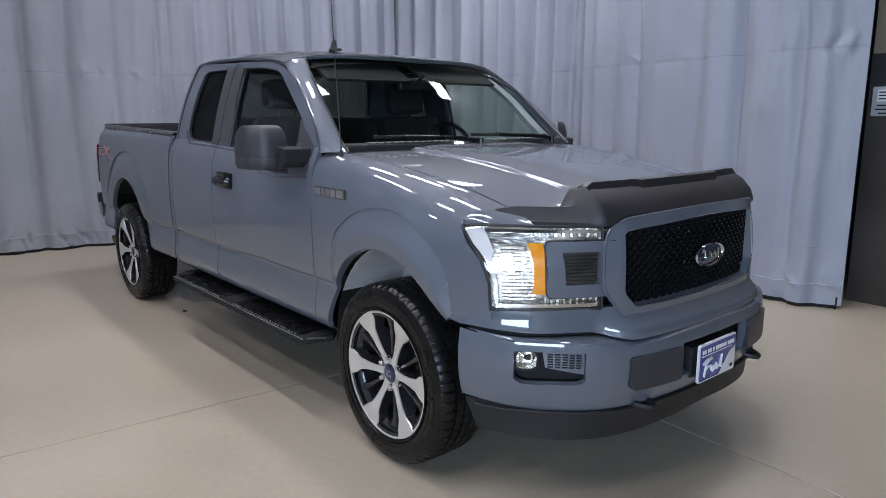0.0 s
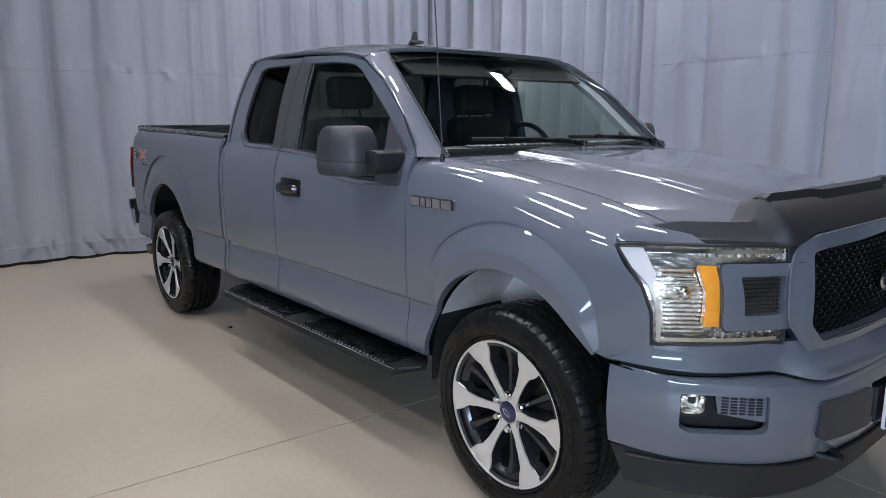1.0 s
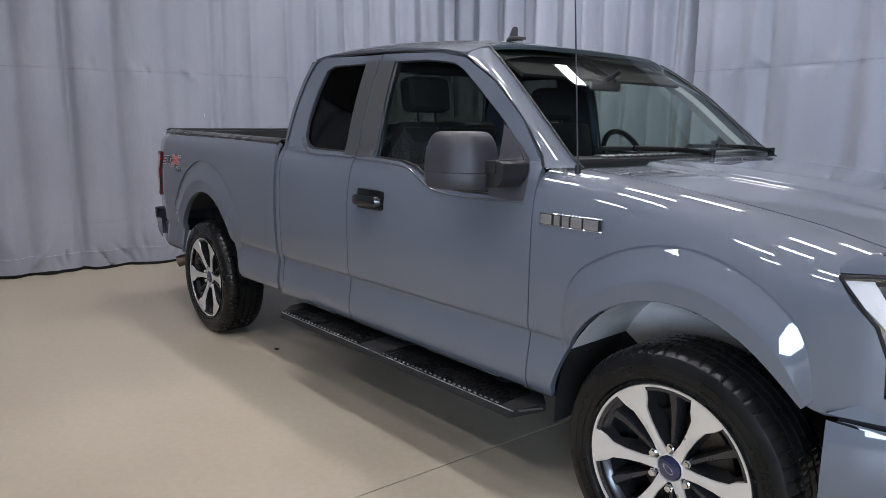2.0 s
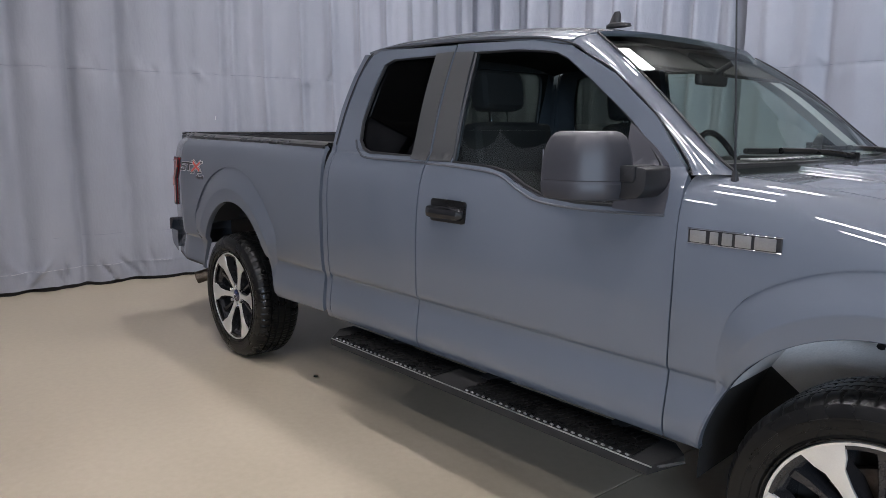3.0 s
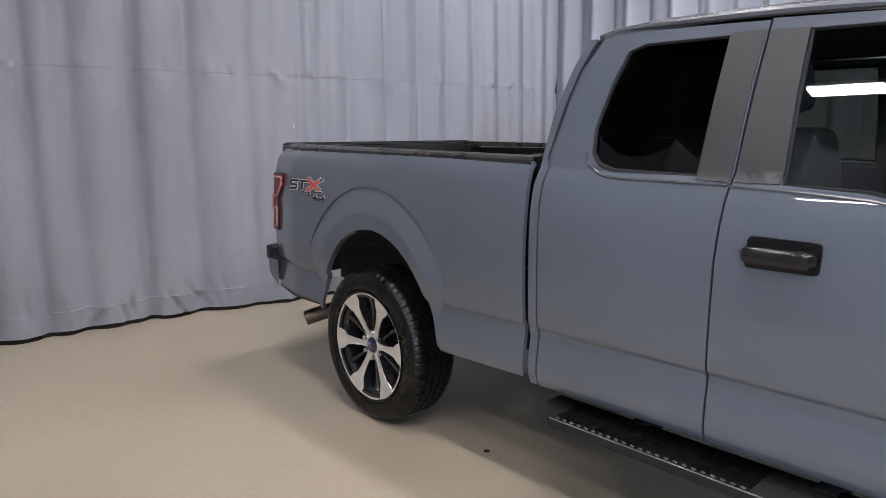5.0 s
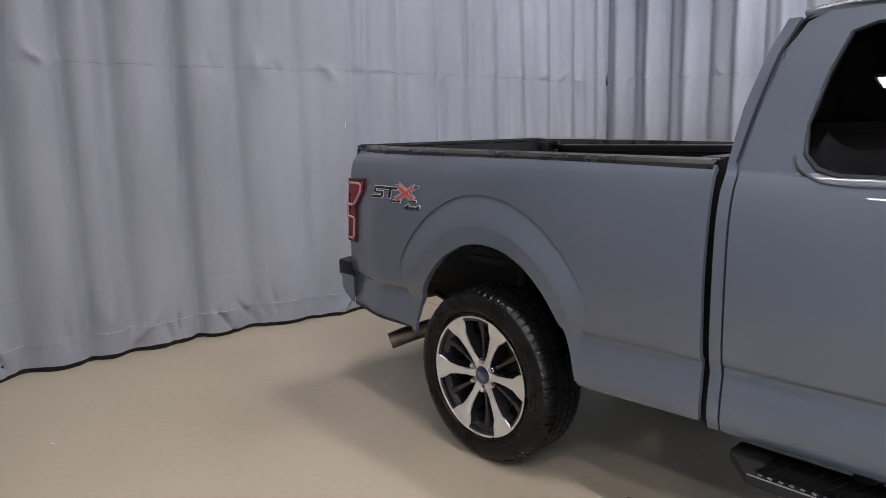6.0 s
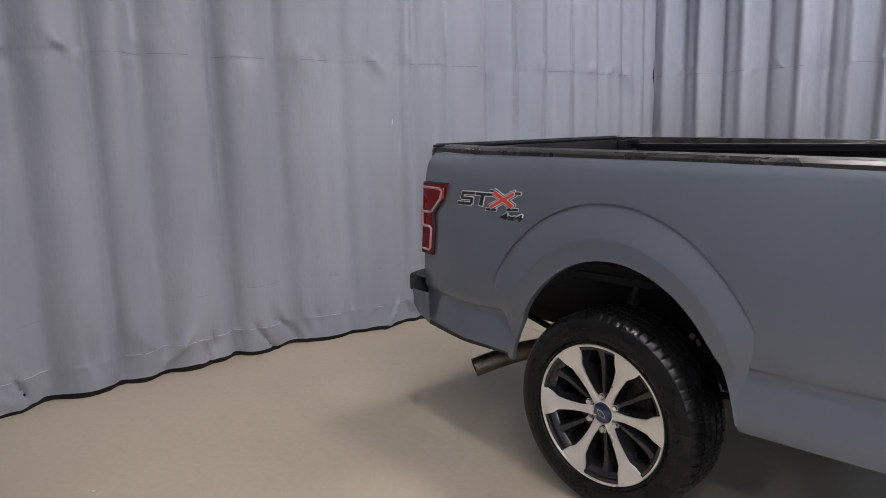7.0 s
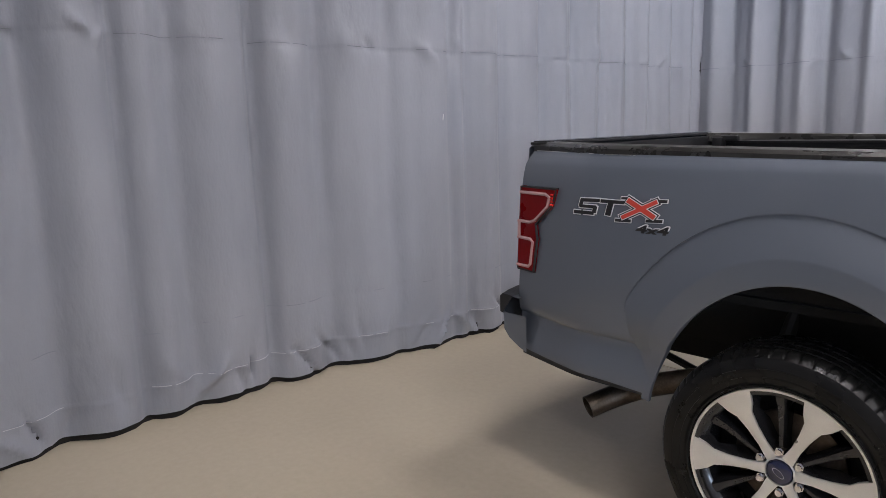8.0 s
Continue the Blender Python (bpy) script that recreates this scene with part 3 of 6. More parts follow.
WEST_FOLDS = [(-3.3, 0.09, 0.10), (-2.75, -0.07, 0.14), (-2.27, 0.10, 0.085), (-2.06, -0.05, 0.10), (-1.87, 0.07, 0.040), (-1.73, -0.03, 0.06), (-1.60, 0.07, 0.075), (-1.38, -0.06, 0.13), (-1.12, 0.09, 0.050), (-0.93, -0.05, 0.11),
              (-0.70, 0.07, 0.070), (-0.45, -0.04, 0.10), (-0.22, 0.05, 0.060), (0.05, -0.04, 0.09), (0.26, 0.06, 0.045), (0.39, 0.05, 0.035), (0.56, -0.04, 0.07), (0.74, 0.06, 0.050), (0.96, -0.04, 0.08), (1.16, 0.06, 0.045), (1.36, -0.04, 0.07),
              (1.55, 0.06, 0.045), (1.74, -0.05, 0.06), (1.92, 0.07, 0.045), (2.12, -0.05, 0.06), (2.30, 0.06, 0.040), (2.52, -0.05, 0.06), (2.70, 0.07, 0.045), (2.92, -0.05, 0.06), (3.10, 0.07, 0.050), (3.30, -0.05, 0.06), (3.50, 0.06, 0.050)]
NORTH_FOLDS = [(-5.88, 0.05, 0.06), (-5.49, 0.12, 0.06), (-5.05, 0.11, 0.07), (-4.51, 0.12, 0.06), (-4.12, 0.09, 0.06), (-3.83, 0.11, 0.055), (-3.50, 0.12, 0.06), (-3.16, 0.11, 0.055), (-2.86, 0.10, 0.055), (-2.50, 0.12, 0.06), (-2.15, 0.10, 0.06), (-1.85, 0.10, 0.06)]
EAST_FOLDS = [(-2.20, -0.04, 0.06), (-1.98, 0.04, 0.08), (-1.72, 0.07, 0.07), (-1.42, -0.05, 0.12), (-1.02, 0.06, 0.09), (-0.82, -0.06, 0.09), (-0.60, 0.11, 0.055), (-0.36, -0.07, 0.10), (0.0, 0.07, 0.05), (0.16, -0.04, 0.07)]
build_hall()

# ---- the truck ----
SIDE_LOW = pchip([0.44, 0.48, 0.52, 0.56, 0.63, 0.718, 0.734, 0.757, 0.81, 0.95, 1.0, 1.10, 1.20, 1.28, 1.33, 1.365],
                 [0.895, 0.940, 0.963, 0.967, 0.960, 0.950, 0.962, 0.967, 0.970, 0.973, 0.973, 0.972, 0.966, 0.952, 0.932, 0.908])
BED_TOP = pchip([1.0, 1.10, 1.20, 1.30, 1.36, 1.39, 1.41, 1.46], [0.973, 0.971, 0.964, 0.953, 0.936, 0.914, 0.890, 0.870])
ARCHES = ((-0.020, 0.40, 0.493, 0.563), (-3.650, 0.40, 0.506, 0.629))


FLARES = ((-0.020, 0.40, 0.642, 0.735), (-3.680, 0.40, 0.690, 0.840))


def width(x, z):
    """Half the truck's breadth at a place along it and a height."""
    if z > 1.365 and x > -2.62:
        w = 0.905 - (z - 1.36) * 0.285 + 0.014 * math.sin(math.pi * min(1, (z - 1.36) / 0.5))
        w = max(w, 0.7)
    elif x < -2.62 and z > 1.0:
        w = BED_TOP(z)
    else:
        w = SIDE_LOW(z)
    w -= 0.28 * (math.hypot(max(0.0, -4.42 - x), 0.05) - 0.05) + 0.62 * max(0.0, x - 0.2) ** 2
    return w


def side(s):
    return lambda x, z: Vector((x, s * width(x, z), z))


def arch(i, z0, n=22):
    """The rim of a wheel opening from back to front, above z0."""
    cx, cz, a, b = ARCHES[i]
    t0 = math.asin(max(-1, (z0 - cz) / b))
    return [(cx - a * math.cos(t), cz + b * math.sin(t)) for t in [t0 + (math.pi - 2 * t0) * k / n for k in range(n + 1)]]


HOOD_EDGE = pchip([-0.7, -0.3, 0.0, 0.3, 0.45, 0.56, 0.7], [1.356, 1.322, 1.278, 1.222, 1.182, 1.150, 1.118])
HOOD_MID = pchip([-0.7, -0.45, 0.0, 0.4, 0.62, 0.76, 0.84], [1.392, 1.372, 1.338, 1.292, 1.252, 1.214, 1.170])


def hood_cut(x):
    return 0.800 - 0.06 * smoothstep(-0.4, 0.7, x)


def fender(s):
    """Below v = 1 the side, above it the shoulder that rolls over to the bonnet's edge at v = 2."""
    def f(x, v):
        if v <= 1.0:
            return Vector((x, s * width(x, v), v))
        t = v - 1.0
        w, yh, zt = width(x, 1.0), hood_cut(x), HOOD_EDGE(x)
        q = smoothstep(0.45, -0.5, x)
        P = ((w, 1.0), (w + 0.004, 1.0 + (0.66 + 0.14 * q) * (zt - 1)), (yh + (0.62 + 0.23 * q) * (w - yh), zt - 0.012 + 0.008 * q), (yh, zt))
        k = ((1 - t)**3, 3 * t * (1 - t)**2, 3 * t * t * (1 - t), t**3)
        return Vector((x, s * sum(a * p[0] for a, p in zip(k, P)), sum(a * p[1] for a, p in zip(k, P))))
    return f


def fender_width(x, z):
    if z <= 1.0 or x < -0.612:
        return width(x, z)
    f, a, b = fender(1), 1.0, 2.0
    for _ in range(24):
        m = (a + b) / 2
        if f(x, m).z < z:
            a = m
        else:
            b = m
    return f(x, a).y


def fender_v(x, z):
    """The fender's own coordinate at a height."""
    if z <= 1.0:
        return z
    f, a, b = fender(1), 1.0, 2.0
    for _ in range(24):
        m = (a + b) / 2
        a, b = (m, b) if f(x, m).z < z else (a, m)
    return a


def flare_edge(i, t):
    """The outer rim of the raised band, which narrows towards its ends."""
    cx, cz, a, b = ARCHES[i]
    ox, oz, oa, ob = FLARES[i]
    c, q = math.cos(t), math.sin(t)
    inner = Vector((cx - a * c * 0.992, cz + b * q * 0.992))
    outer = Vector((ox - (0.585 if (i == 0 and c < 0) else oa) * c, oz + ob * q))
    g = smoothstep(0.74, 1.0, outer.y) if (i == 0 and c < 0) else smoothstep(0.62, 0.90, outer.y) if i else smoothstep(0.70, 1.02, outer.y)
    return inner + (outer - inner) * max(0.14, g)


def build_flare(truck, s, i):
    """The raised band round a wheel opening, with its turned-in lip."""
    cx, cz, a, b = ARCHES[i]
    ox, oz, oa, ob = FLARES[i]
    rows, n = [], 56
    t0 = 0.19
    for k in range(n + 1):
        t = t0 + (math.pi - 2 * t0) * k / n
        c, q = math.cos(t), math.sin(t)
        inner = Vector((cx - a * c * 0.992, cz + b * q * 0.992))
        outer = flare_edge(i, t)
        ahead = i == 0 and c < 0
        fade = smoothstep(0.66, 0.98, outer.y) if ahead else smoothstep(0.58, 0.95, outer.y) if i else smoothstep(0.72, 1.05, outer.y)
        sink = 0.010 * smoothstep(0.80, 1.0, outer.y) if i == 1 else 0.007 * smoothstep(0.86, 1.05, outer.y)
        if ahead and inner.y < 0.722:
            continue
        row = []
        for f, o in ((0.0, 0.0), (0.012, 0.0), (0.03, 0.001), (0.08, 0.0045), (0.40, 0.0285), (0.60, 0.0445), (0.625, 0.0455), (0.65, 0.0450), (0.95, 0.0395), (0.985, 0.0385), (1.0, 0.034), (1.004, 0.016), (1.004, -0.03)):
            p = outer + (inner - outer) * f
            lift = o * (fade + (1 - fade) * 0.14 * smoothstep(0.55, 0.95, f)) if o >= 0 else o
            lift *= 0.70 if i == 0 else 0.52
            lift += 0.0008 - sink * smoothstep(0.45, 0.0, f)
            row.append(Vector((p.x, s * (fender_width(p.x, p.y) + lift), p.y)))
        rows.append(row)
    part("wheel_flare", loft(rows), PAINT, truck, "raised wheel arch flare", 24)


def hood(x, y):
    a, yh = abs(y), hood_cut(x)
    z0, z1 = HOOD_MID(x), HOOD_EDGE(x)
    dome = smoothstep(0.475, 0.440, a) * 0.014 + smoothstep(0.44, 0.30, a) * 0.008
    r = min(a / yh, 1.05)
    return Vector((x - 0.0 * a, y, z1 + (z0 - 0.022 - z1) * (1 - r ** 2.4) + dome))


ROOF_TOP = pchip([-2.56, -2.50, -2.40, -2.2, -1.9, -1.6, -1.3, -1.1, -0.98], [1.86, 1.905, 1.930, 1.940, 1.938, 1.925, 1.900, 1.866, 1.838])


def roof(x, y):
    q = abs(y) / 0.77
    return Vector((x, y, ROOF_TOP(x) - 0.012 * q * q - 0.052 * q ** 6))


DRIP = [(-0.598, 1.343), (-0.640, 1.400), (-0.768, 1.535), (-0.956, 1.680), (-1.080, 1.745), (-1.178, 1.796), (-1.371, 1.832), (-1.810, 1.856), (-2.250, 1.868), (-2.370, 1.868), (-2.440, 1.840), (-2.480, 1.770), (-2.530, 1.610), (-2.575, 1.400)]
SHIELD = [(-0.505, 0.814, 1.343), (-0.568, 0.808, 1.385), (-0.680, 0.786, 1.480), (-0.872, 0.757, 1.650), (-1.045, 0.712, 1.776), (-1.140, 0.676, 1.836)]


CREASE = (0.50, 0.52, 0.54, 0.56, 0.63, 0.712, 0.718, 0.726, 0.734, 0.744, 0.757, 1.29, 1.31, 1.33, 1.345, 1.356, 1.364, 1.367, 1.378, 1.39)


LAMP_X = pchip([0.79, 0.90, 0.97, 1.01, 1.06, 1.115], [0.556, 0.552, 0.535, 0.505, 0.458, 0.420])


def build_wheel():
    """A wheel that faces -y, with its hub at the origin."""
    wheel = holder("wheel")
    R, n = 0.405, 420
    shoulder = [(0.262, -0.110), (0.285, -0.122), (0.305, -0.136), (0.335, -0.142), (0.365, -0.138), (0.384, -0.129), (0.395, -0.117), (0.4015, -0.104)]
    tread = [(R, -0.094), (R + 0.0005, -0.072), (R - 0.009, -0.070), (R - 0.009, -0.063), (R + 0.001, -0.061), (R + 0.0015, -0.028), (R - 0.009, -0.026), (R - 0.009, -0.018), (R + 0.0015, -0.016)]
    half = shoulder + tread
    prof = half + [(r, -o) for r, o in half[::-1]]
    rows = []
    for r, o in prof:
        row = []
        for k in range(n):
            q, w = r, abs(o)
            if r > 0.394 and w > 0.070 and (k % 7) == 0:
                q -= 0.0048
            elif r > 0.403 and 0.027 < w < 0.062 and (k + int(w * 120)) % 7 == 3:
                q -= 0.0040
            elif r > 0.403 and w < 0.017 and (k + int(o * 200)) % 7 == 5:
                q -= 0.0030
            a = 2 * math.pi * k / n
            row.append((q * math.cos(a), o, q * math.sin(a)))
        rows.append(row)
    tyre = part("tyre", loft(rows, True), RUBBER, wheel, "black road tyre with ribbed tread", 22)
    for r, h in ((0.348, 0.0016), (0.322, 0.0014), (0.293, 0.0020)):
        part("sidewall_ring", revolve([(r - 0.003, -0.134), (r - 0.002, -0.1405 - h), (r + 0.002, -0.1405 - h), (r + 0.003, -0.134)], 96), RUBBER, wheel)
    rnd = random.Random(5)
    for k in range(26):
        a = 0.35 + k * 0.052 + (1.9 if k > 12 else 0)
        b = block((0.010, 0.003, rnd.uniform(0.016, 0.024)), (0, -0.1415, 0.334))
        bmesh.ops.rotate(b, matrix=Matrix.Rotation(a, 3, "Y"), verts=b.verts)
        part("sidewall_bar", b, RUBBER, wheel, smooth=0)
    rim = part("rim", revolve([(0.262, -0.125), (0.283, -0.130), (0.286, -0.122), (0.281, -0.112), (0.262, -0.104), (0.246, -0.085), (0.243, 0.02), (0.252, 0.10), (0.262, 0.115)], 96), POCKET, wheel)
    part("lip", revolve([(0.2745, -0.1240), (0.2755, -0.1322), (0.2838, -0.1330), (0.2858, -0.126)], 96), MACHINED, wheel, "bright machined lip")
    part("barrel_back", revolve([(0.245, 0.03), (0.06, 0.035), (0.02, 0.035)], 48), DARK, wheel)
    part("brake_disc", revolve([(0.175, -0.012), (0.175, 0.012), (0.07, 0.012), (0.07, -0.012), (0.174, -0.012)], 48), STEEL, wheel, "dull steel brake disc")
    for k in range(6):
        t = math.pi / 6 + k * math.pi / 3 + 0.16
        # machined face of a spoke: narrow at the hub, splayed and cut square at the rim
        half = [(0.042, 0.019), (0.10, 0.0145), (0.155, 0.0180), (0.205, 0.0265), (0.230, 0.044), (0.268, 0.060), (0.277, 0.044)]
        out = [(r, -w) for r, w in half] + [(0.2810, 0.0)] + half[::-1]
        bm = bmesh.new()
        top = [bm.verts.new((r, -0.1 - 0.030 * (r - 0.055) / 0.22, w)) for r, w in out]
        low = [bm.verts.new((r, -0.1 - 0.030 * (r - 0.055) / 0.22 + 0.006, w * 1.06)) for r, w in out]
        # a shallow ridge down its middle
        h = len(half)
        ridge = [bm.verts.new((r, -0.1035 - 0.030 * (r - 0.055) / 0.22 + 0.0035 * (r > 0.27), 0.0)) for r, w in half[:-1]] + [top[h]]
        for i in range(h):
            for e, q in ((top[i], top[i + 1]), (top[2 * h - i], top[2 * h - i - 1])):
                m = ridge[min(i + 1, h - 1)]
                ring = [e, q] + ([m] if m is not q else []) + ([ridge[i]] if ridge[i] is not m else [])
                if len(set(ring)) > 2:
                    bm.faces.new(ring)
        for i in range(len(out)):
            j = (i + 1) % len(out)
            bm.faces.new((top[i], top[j], low[j], low[i]))
        bmesh.ops.recalc_face_normals(bm, faces=bm.faces[:])
        bmesh.ops.rotate(bm, matrix=Matrix.Rotation(-t, 3, "Y"), verts=bm.verts)
        part("spoke", bm, MACHINED, wheel, "machined spoke face", 30)
        bm = bmesh.new()
        a = [bm.verts.new((r, -0.1 - 0.030 * (r - 0.055) / 0.22 + 0.006, w * 1.06)) for r, w in out]
        b = [bm.verts.new((r, -0.02 - 0.05 * (r > 0.2), w * 1.25)) for r, w in out]
        for i in range(len(out)):
            j = (i + 1) % len(out)
            bm.faces.new((a[i], a[j], b[j], b[i]))
        bmesh.ops.rotate(bm, matrix=Matrix.Rotation(-t, 3, "Y"), verts=bm.verts)
        part("spoke_flank", bm, POCKET, wheel, "dark painted flank", 30)
        # recessed dark rib in the gap
        t2 = t + math.pi / 6
        bm = loft([[(r, o, d * h) for d, o in ((-1.25, -0.030), (-1.0, -0.052 - q), (-0.55, -0.066 - q), (0.55, -0.066 - q), (1.0, -0.052 - q), (1.25, -0.030))] for r, h, q in ((0.055, 0.012, 0.022), (0.10, 0.0105, 0.020), (0.16, 0.0135, 0.018), (0.21, 0.0185, 0.020), (0.250, 0.024, 0.032))])
        bmesh.ops.rotate(bm, matrix=Matrix.Rotation(-t2, 3, "Y"), verts=bm.verts)
        part("inner_rib", bm, POCKET, wheel)
        bm = merge(tube([(0.069, -0.070, 0), (0.069, -0.100, 0)], 0.0145, 6), tube([(0.069, -0.098, 0), (0.069, -0.112, 0)], 0.0105, 10))
        bmesh.ops.rotate(bm, matrix=Matrix.Rotation(-t2, 3, "Y"), verts=bm.verts)
        part("lug_nut", bm, CHROME, wheel, "chrome lug nut")
    part("hub", revolve([(0.051, -0.03), (0.0505, -0.094), (0.048, -0.101), (0.044, -0.103), (0.042, -0.096)], 48), MACHINED, wheel)
    cap = part("hub_cap", revolve([(0.040, -0.095), (0.039, -0.104), (0.030, -0.108), (0.001, -0.110)], 40), NAVY, wheel, "dark blue hub cap with a pale oval mark")
    bm = revolve([(0.021, -0.1085), (0.022, -0.1115), (0.019, -0.1115), (0.0185, -0.1085)], 32)
    bmesh.ops.scale(bm, vec=(1, 1, 0.45), verts=bm.verts)
    part("oval_mark", bm, CHROME, wheel)
    return wheel


def build_body(truck):
    body = part("underbody", merge(block((3.9, 0.9, 0.22), (-1.5, 0, 0.52), 0.03), block((1.5, 1.04, 0.5), (0.0, 0, 0.72), 0.05), block((3.9, 0.09, 0.12), (-2.7, -0.46, 0.62), 0.01), block((3.9, 0.09, 0.12), (-2.7, 0.46, 0.62), 0.01)), DARK, truck, "black frame and underbody")
    for i, (cx, cz, a, b) in enumerate(ARCHES):
        for s in (-1, 1):
            spans = ((0.62, 0.86, DARK, ""), (0.86, 2.62, LINER, "grey felted wheel arch liner"), (2.62, math.pi + 0.06, DARK, "")) if i == 0 else ((0.2, 2.35, DARK, ""),)
            for t0, t1, mat, label in spans:
                turn = [t0 + (t1 - t0) * k / 14 for k in range(15)]
                rows = [[(cx + (a + 0.012) * math.cos(t), s * y, cz + (b + 0.012 - 0.012 * (mat == LINER)) * math.sin(t)) for t in turn] for y in (0.945 if i else 0.905, 0.80, 0.55)]
                if i == 0:
                    rows.append([(cx + 0.3 * math.cos(t), s * 0.54, cz + 0.3 * math.sin(t)) for t in turn])
                part("wheel_liner", loft(rows), mat, body, label)
            if i == 0:
                for dx, dz in ((0.06, 0.44), (-0.10, 0.47)):
                    part("liner_clip", tube([(cx + dx, s * 0.60, cz + dz), (cx + dx, s * 0.64, cz + dz - 0.02)], 0.012, 8), BLACK, body)
                part("strut_tower", merge(tube([(0.12, s * 0.56, 0.50), (0.10, s * 0.56, 0.92)], 0.05, 12), block((0.10, 0.10, 0.04), (0.18, s * 0.60, 0.86), 0.01)), DARK, body)
    for s in (-1, 1):
        part("bed_skirt", block((1.9, 0.02, 0.28), (-3.68, s * 0.52, 0.79), 0.005), DARK, body)
    # unseen tank, gearbox and silencer added to keep the floor beneath dark
    part("tank_blocker", block((1.45, 0.42, 0.26), (-2.15, -0.36, 0.44), 0.05, 3), DARK, body)
    part("gearbox_blocker", merge(block((1.5, 0.44, 0.26), (-0.75, 0.0, 0.43), 0.06, 3), tube([(-1.5, 0.05, 0.44), (-3.55, 0.0, 0.41)], 0.045, 10)), DARK, body)
    part("silencer_blocker", block((1.1, 0.30, 0.20), (-2.2, 0.38, 0.46), 0.06, 3), DARK, body)
    part("white_bits", merge(block((0.024, 0.005, 0.024), (-3.535, -0.5335, 0.655), 0.001, 1, (0, 25, 0)), block((0.016, 0.005, 0.028), (-3.508, -0.5335, 0.632), 0.001, 1, (0, -30, 0))), WHITE, body, "two small white bits")
    part("rear_axle", merge(tube([(-3.683, -0.8, 0.40), (-3.683, 0.8, 0.40)], 0.055, 12), tube([(-3.55, 0, 0.40), (-3.82, 0, 0.40)], 0.13, 12)), DARK, body)
    part("front_axle", tube([(0, -0.8, 0.40), (0, 0.8, 0.40)], 0.05, 12), DARK, body)
    for s in (-1, 1):
        part("leaf_spring", merge(*[tube(spline([(-4.45, s * 0.55, 0.60), (-3.683, s * 0.55, 0.42), (-2.95, s * 0.55, 0.52)], 8), 0.016, 6)]), DARK, body)
        part("shock", tube([(-3.9, s * 0.60, 0.36), (-3.80, s * 0.5, 0.85)], 0.03, 10), GREY_TRIM, body)
    line = spline([(-4.440, -0.905, 0.392), (-4.375, -0.81, 0.428), (-4.25, -0.71, 0.480), (-4.0, -0.62, 0.55), (-3.7, -0.60, 0.62)], 5)
    rings = []
    for p, q in zip(line, line[1:]):
        d = (q - p).normalized()
        u = d.cross(Vector((0, 0, 1))).normalized()
        w = u.cross(d)
        rings.append([p + (u * math.cos(2 * math.pi * k / 24) + w * math.sin(2 * math.pi * k / 24)) * 0.041 for k in range(24)])
    pipe = part("exhaust_pipe", thicken(loft(rings, True), -0.004), STEEL, truck, "brown-stained steel exhaust pipe")
    part("bore_plug", loft([[c + (p - c) * 0.88 for p in r] for r, c in [(rings[k], line[k]) for k in (2, 3)]], True, True), DARK, pipe, "black plug inside the pipe")
    # floor of the cab and the wall behind it
    part("cab_floor", block((2.0, 1.7, 0.06), (-1.55, 0, 0.56), 0.01), DARK, body)
    return body


def build_front_fenders(truck):
    for s in (-1, 1):
        top = [(x, 2.0) for x in np.linspace(0.52, -0.612, 14)]
        over = [(p.x, fender_v(p.x, p.y)) for p in [flare_edge(0, 0.19 + (math.pi - 0.38) * k / 56) for k in range(57)] if p.y > 0.80]
        arc = [(x, z) for x, z in arch(0, 0.49) if z < 0.79 and x < 0] + over + [(x, z) for x, z in arch(0, 0.49) if x > 0 and 0.725 < z < 0.79]
        low = [(-0.612, 1.0), (-0.622, 0.49), (-0.500, 0.49)] + arc + [(0.424, 0.722), (0.555, 0.735), (0.562, 0.798)] + [(LAMP_X(z) - 0.004, z) for z in (0.80, 0.84, 0.88, 0.92, 0.96, 1.0)] + [(LAMP_X(fender(1)(0.46, v).z) - 0.004, v) for v in (1.15, 1.3, 1.45)] + [(0.418, 1.50), (0.440, 1.68), (0.475, 1.85)]
        outline = [(float(x), float(v)) for x, v in top + low]
        f = panel("front_fender", [outline], fender(s), (0.2, s, 0.3), PAINT, truck, 0.03, 0.02, cuts=CREASE)
        if s < 0:
            y = -fender_width(-0.436, 1.166) - 0.003
        else:
            y = fender_width(-0.436, 1.166) + 0.003
        part("badge_plate", block((0.276, 0.006, 0.046), (-0.436, y, 1.166), 0.003, 1), BLACK, f, "dark badge plate with chrome marks")
        for z in (1.1450, 1.1885):
            part("badge_rim", block((0.276, 0.005, 0.0035), (-0.436, y + s * 0.002, z), 0.001, 1), CHROME, f)
        for x, w in ((-0.541, 0.050), (-0.491, 0.026), (-0.452, 0.030), (-0.405, 0.046), (-0.343, 0.060)):
            part("badge_bar", block((w, 0.006, 0.036), (x, y + s * 0.004, 1.1665), 0.003, 2), ALU, f)


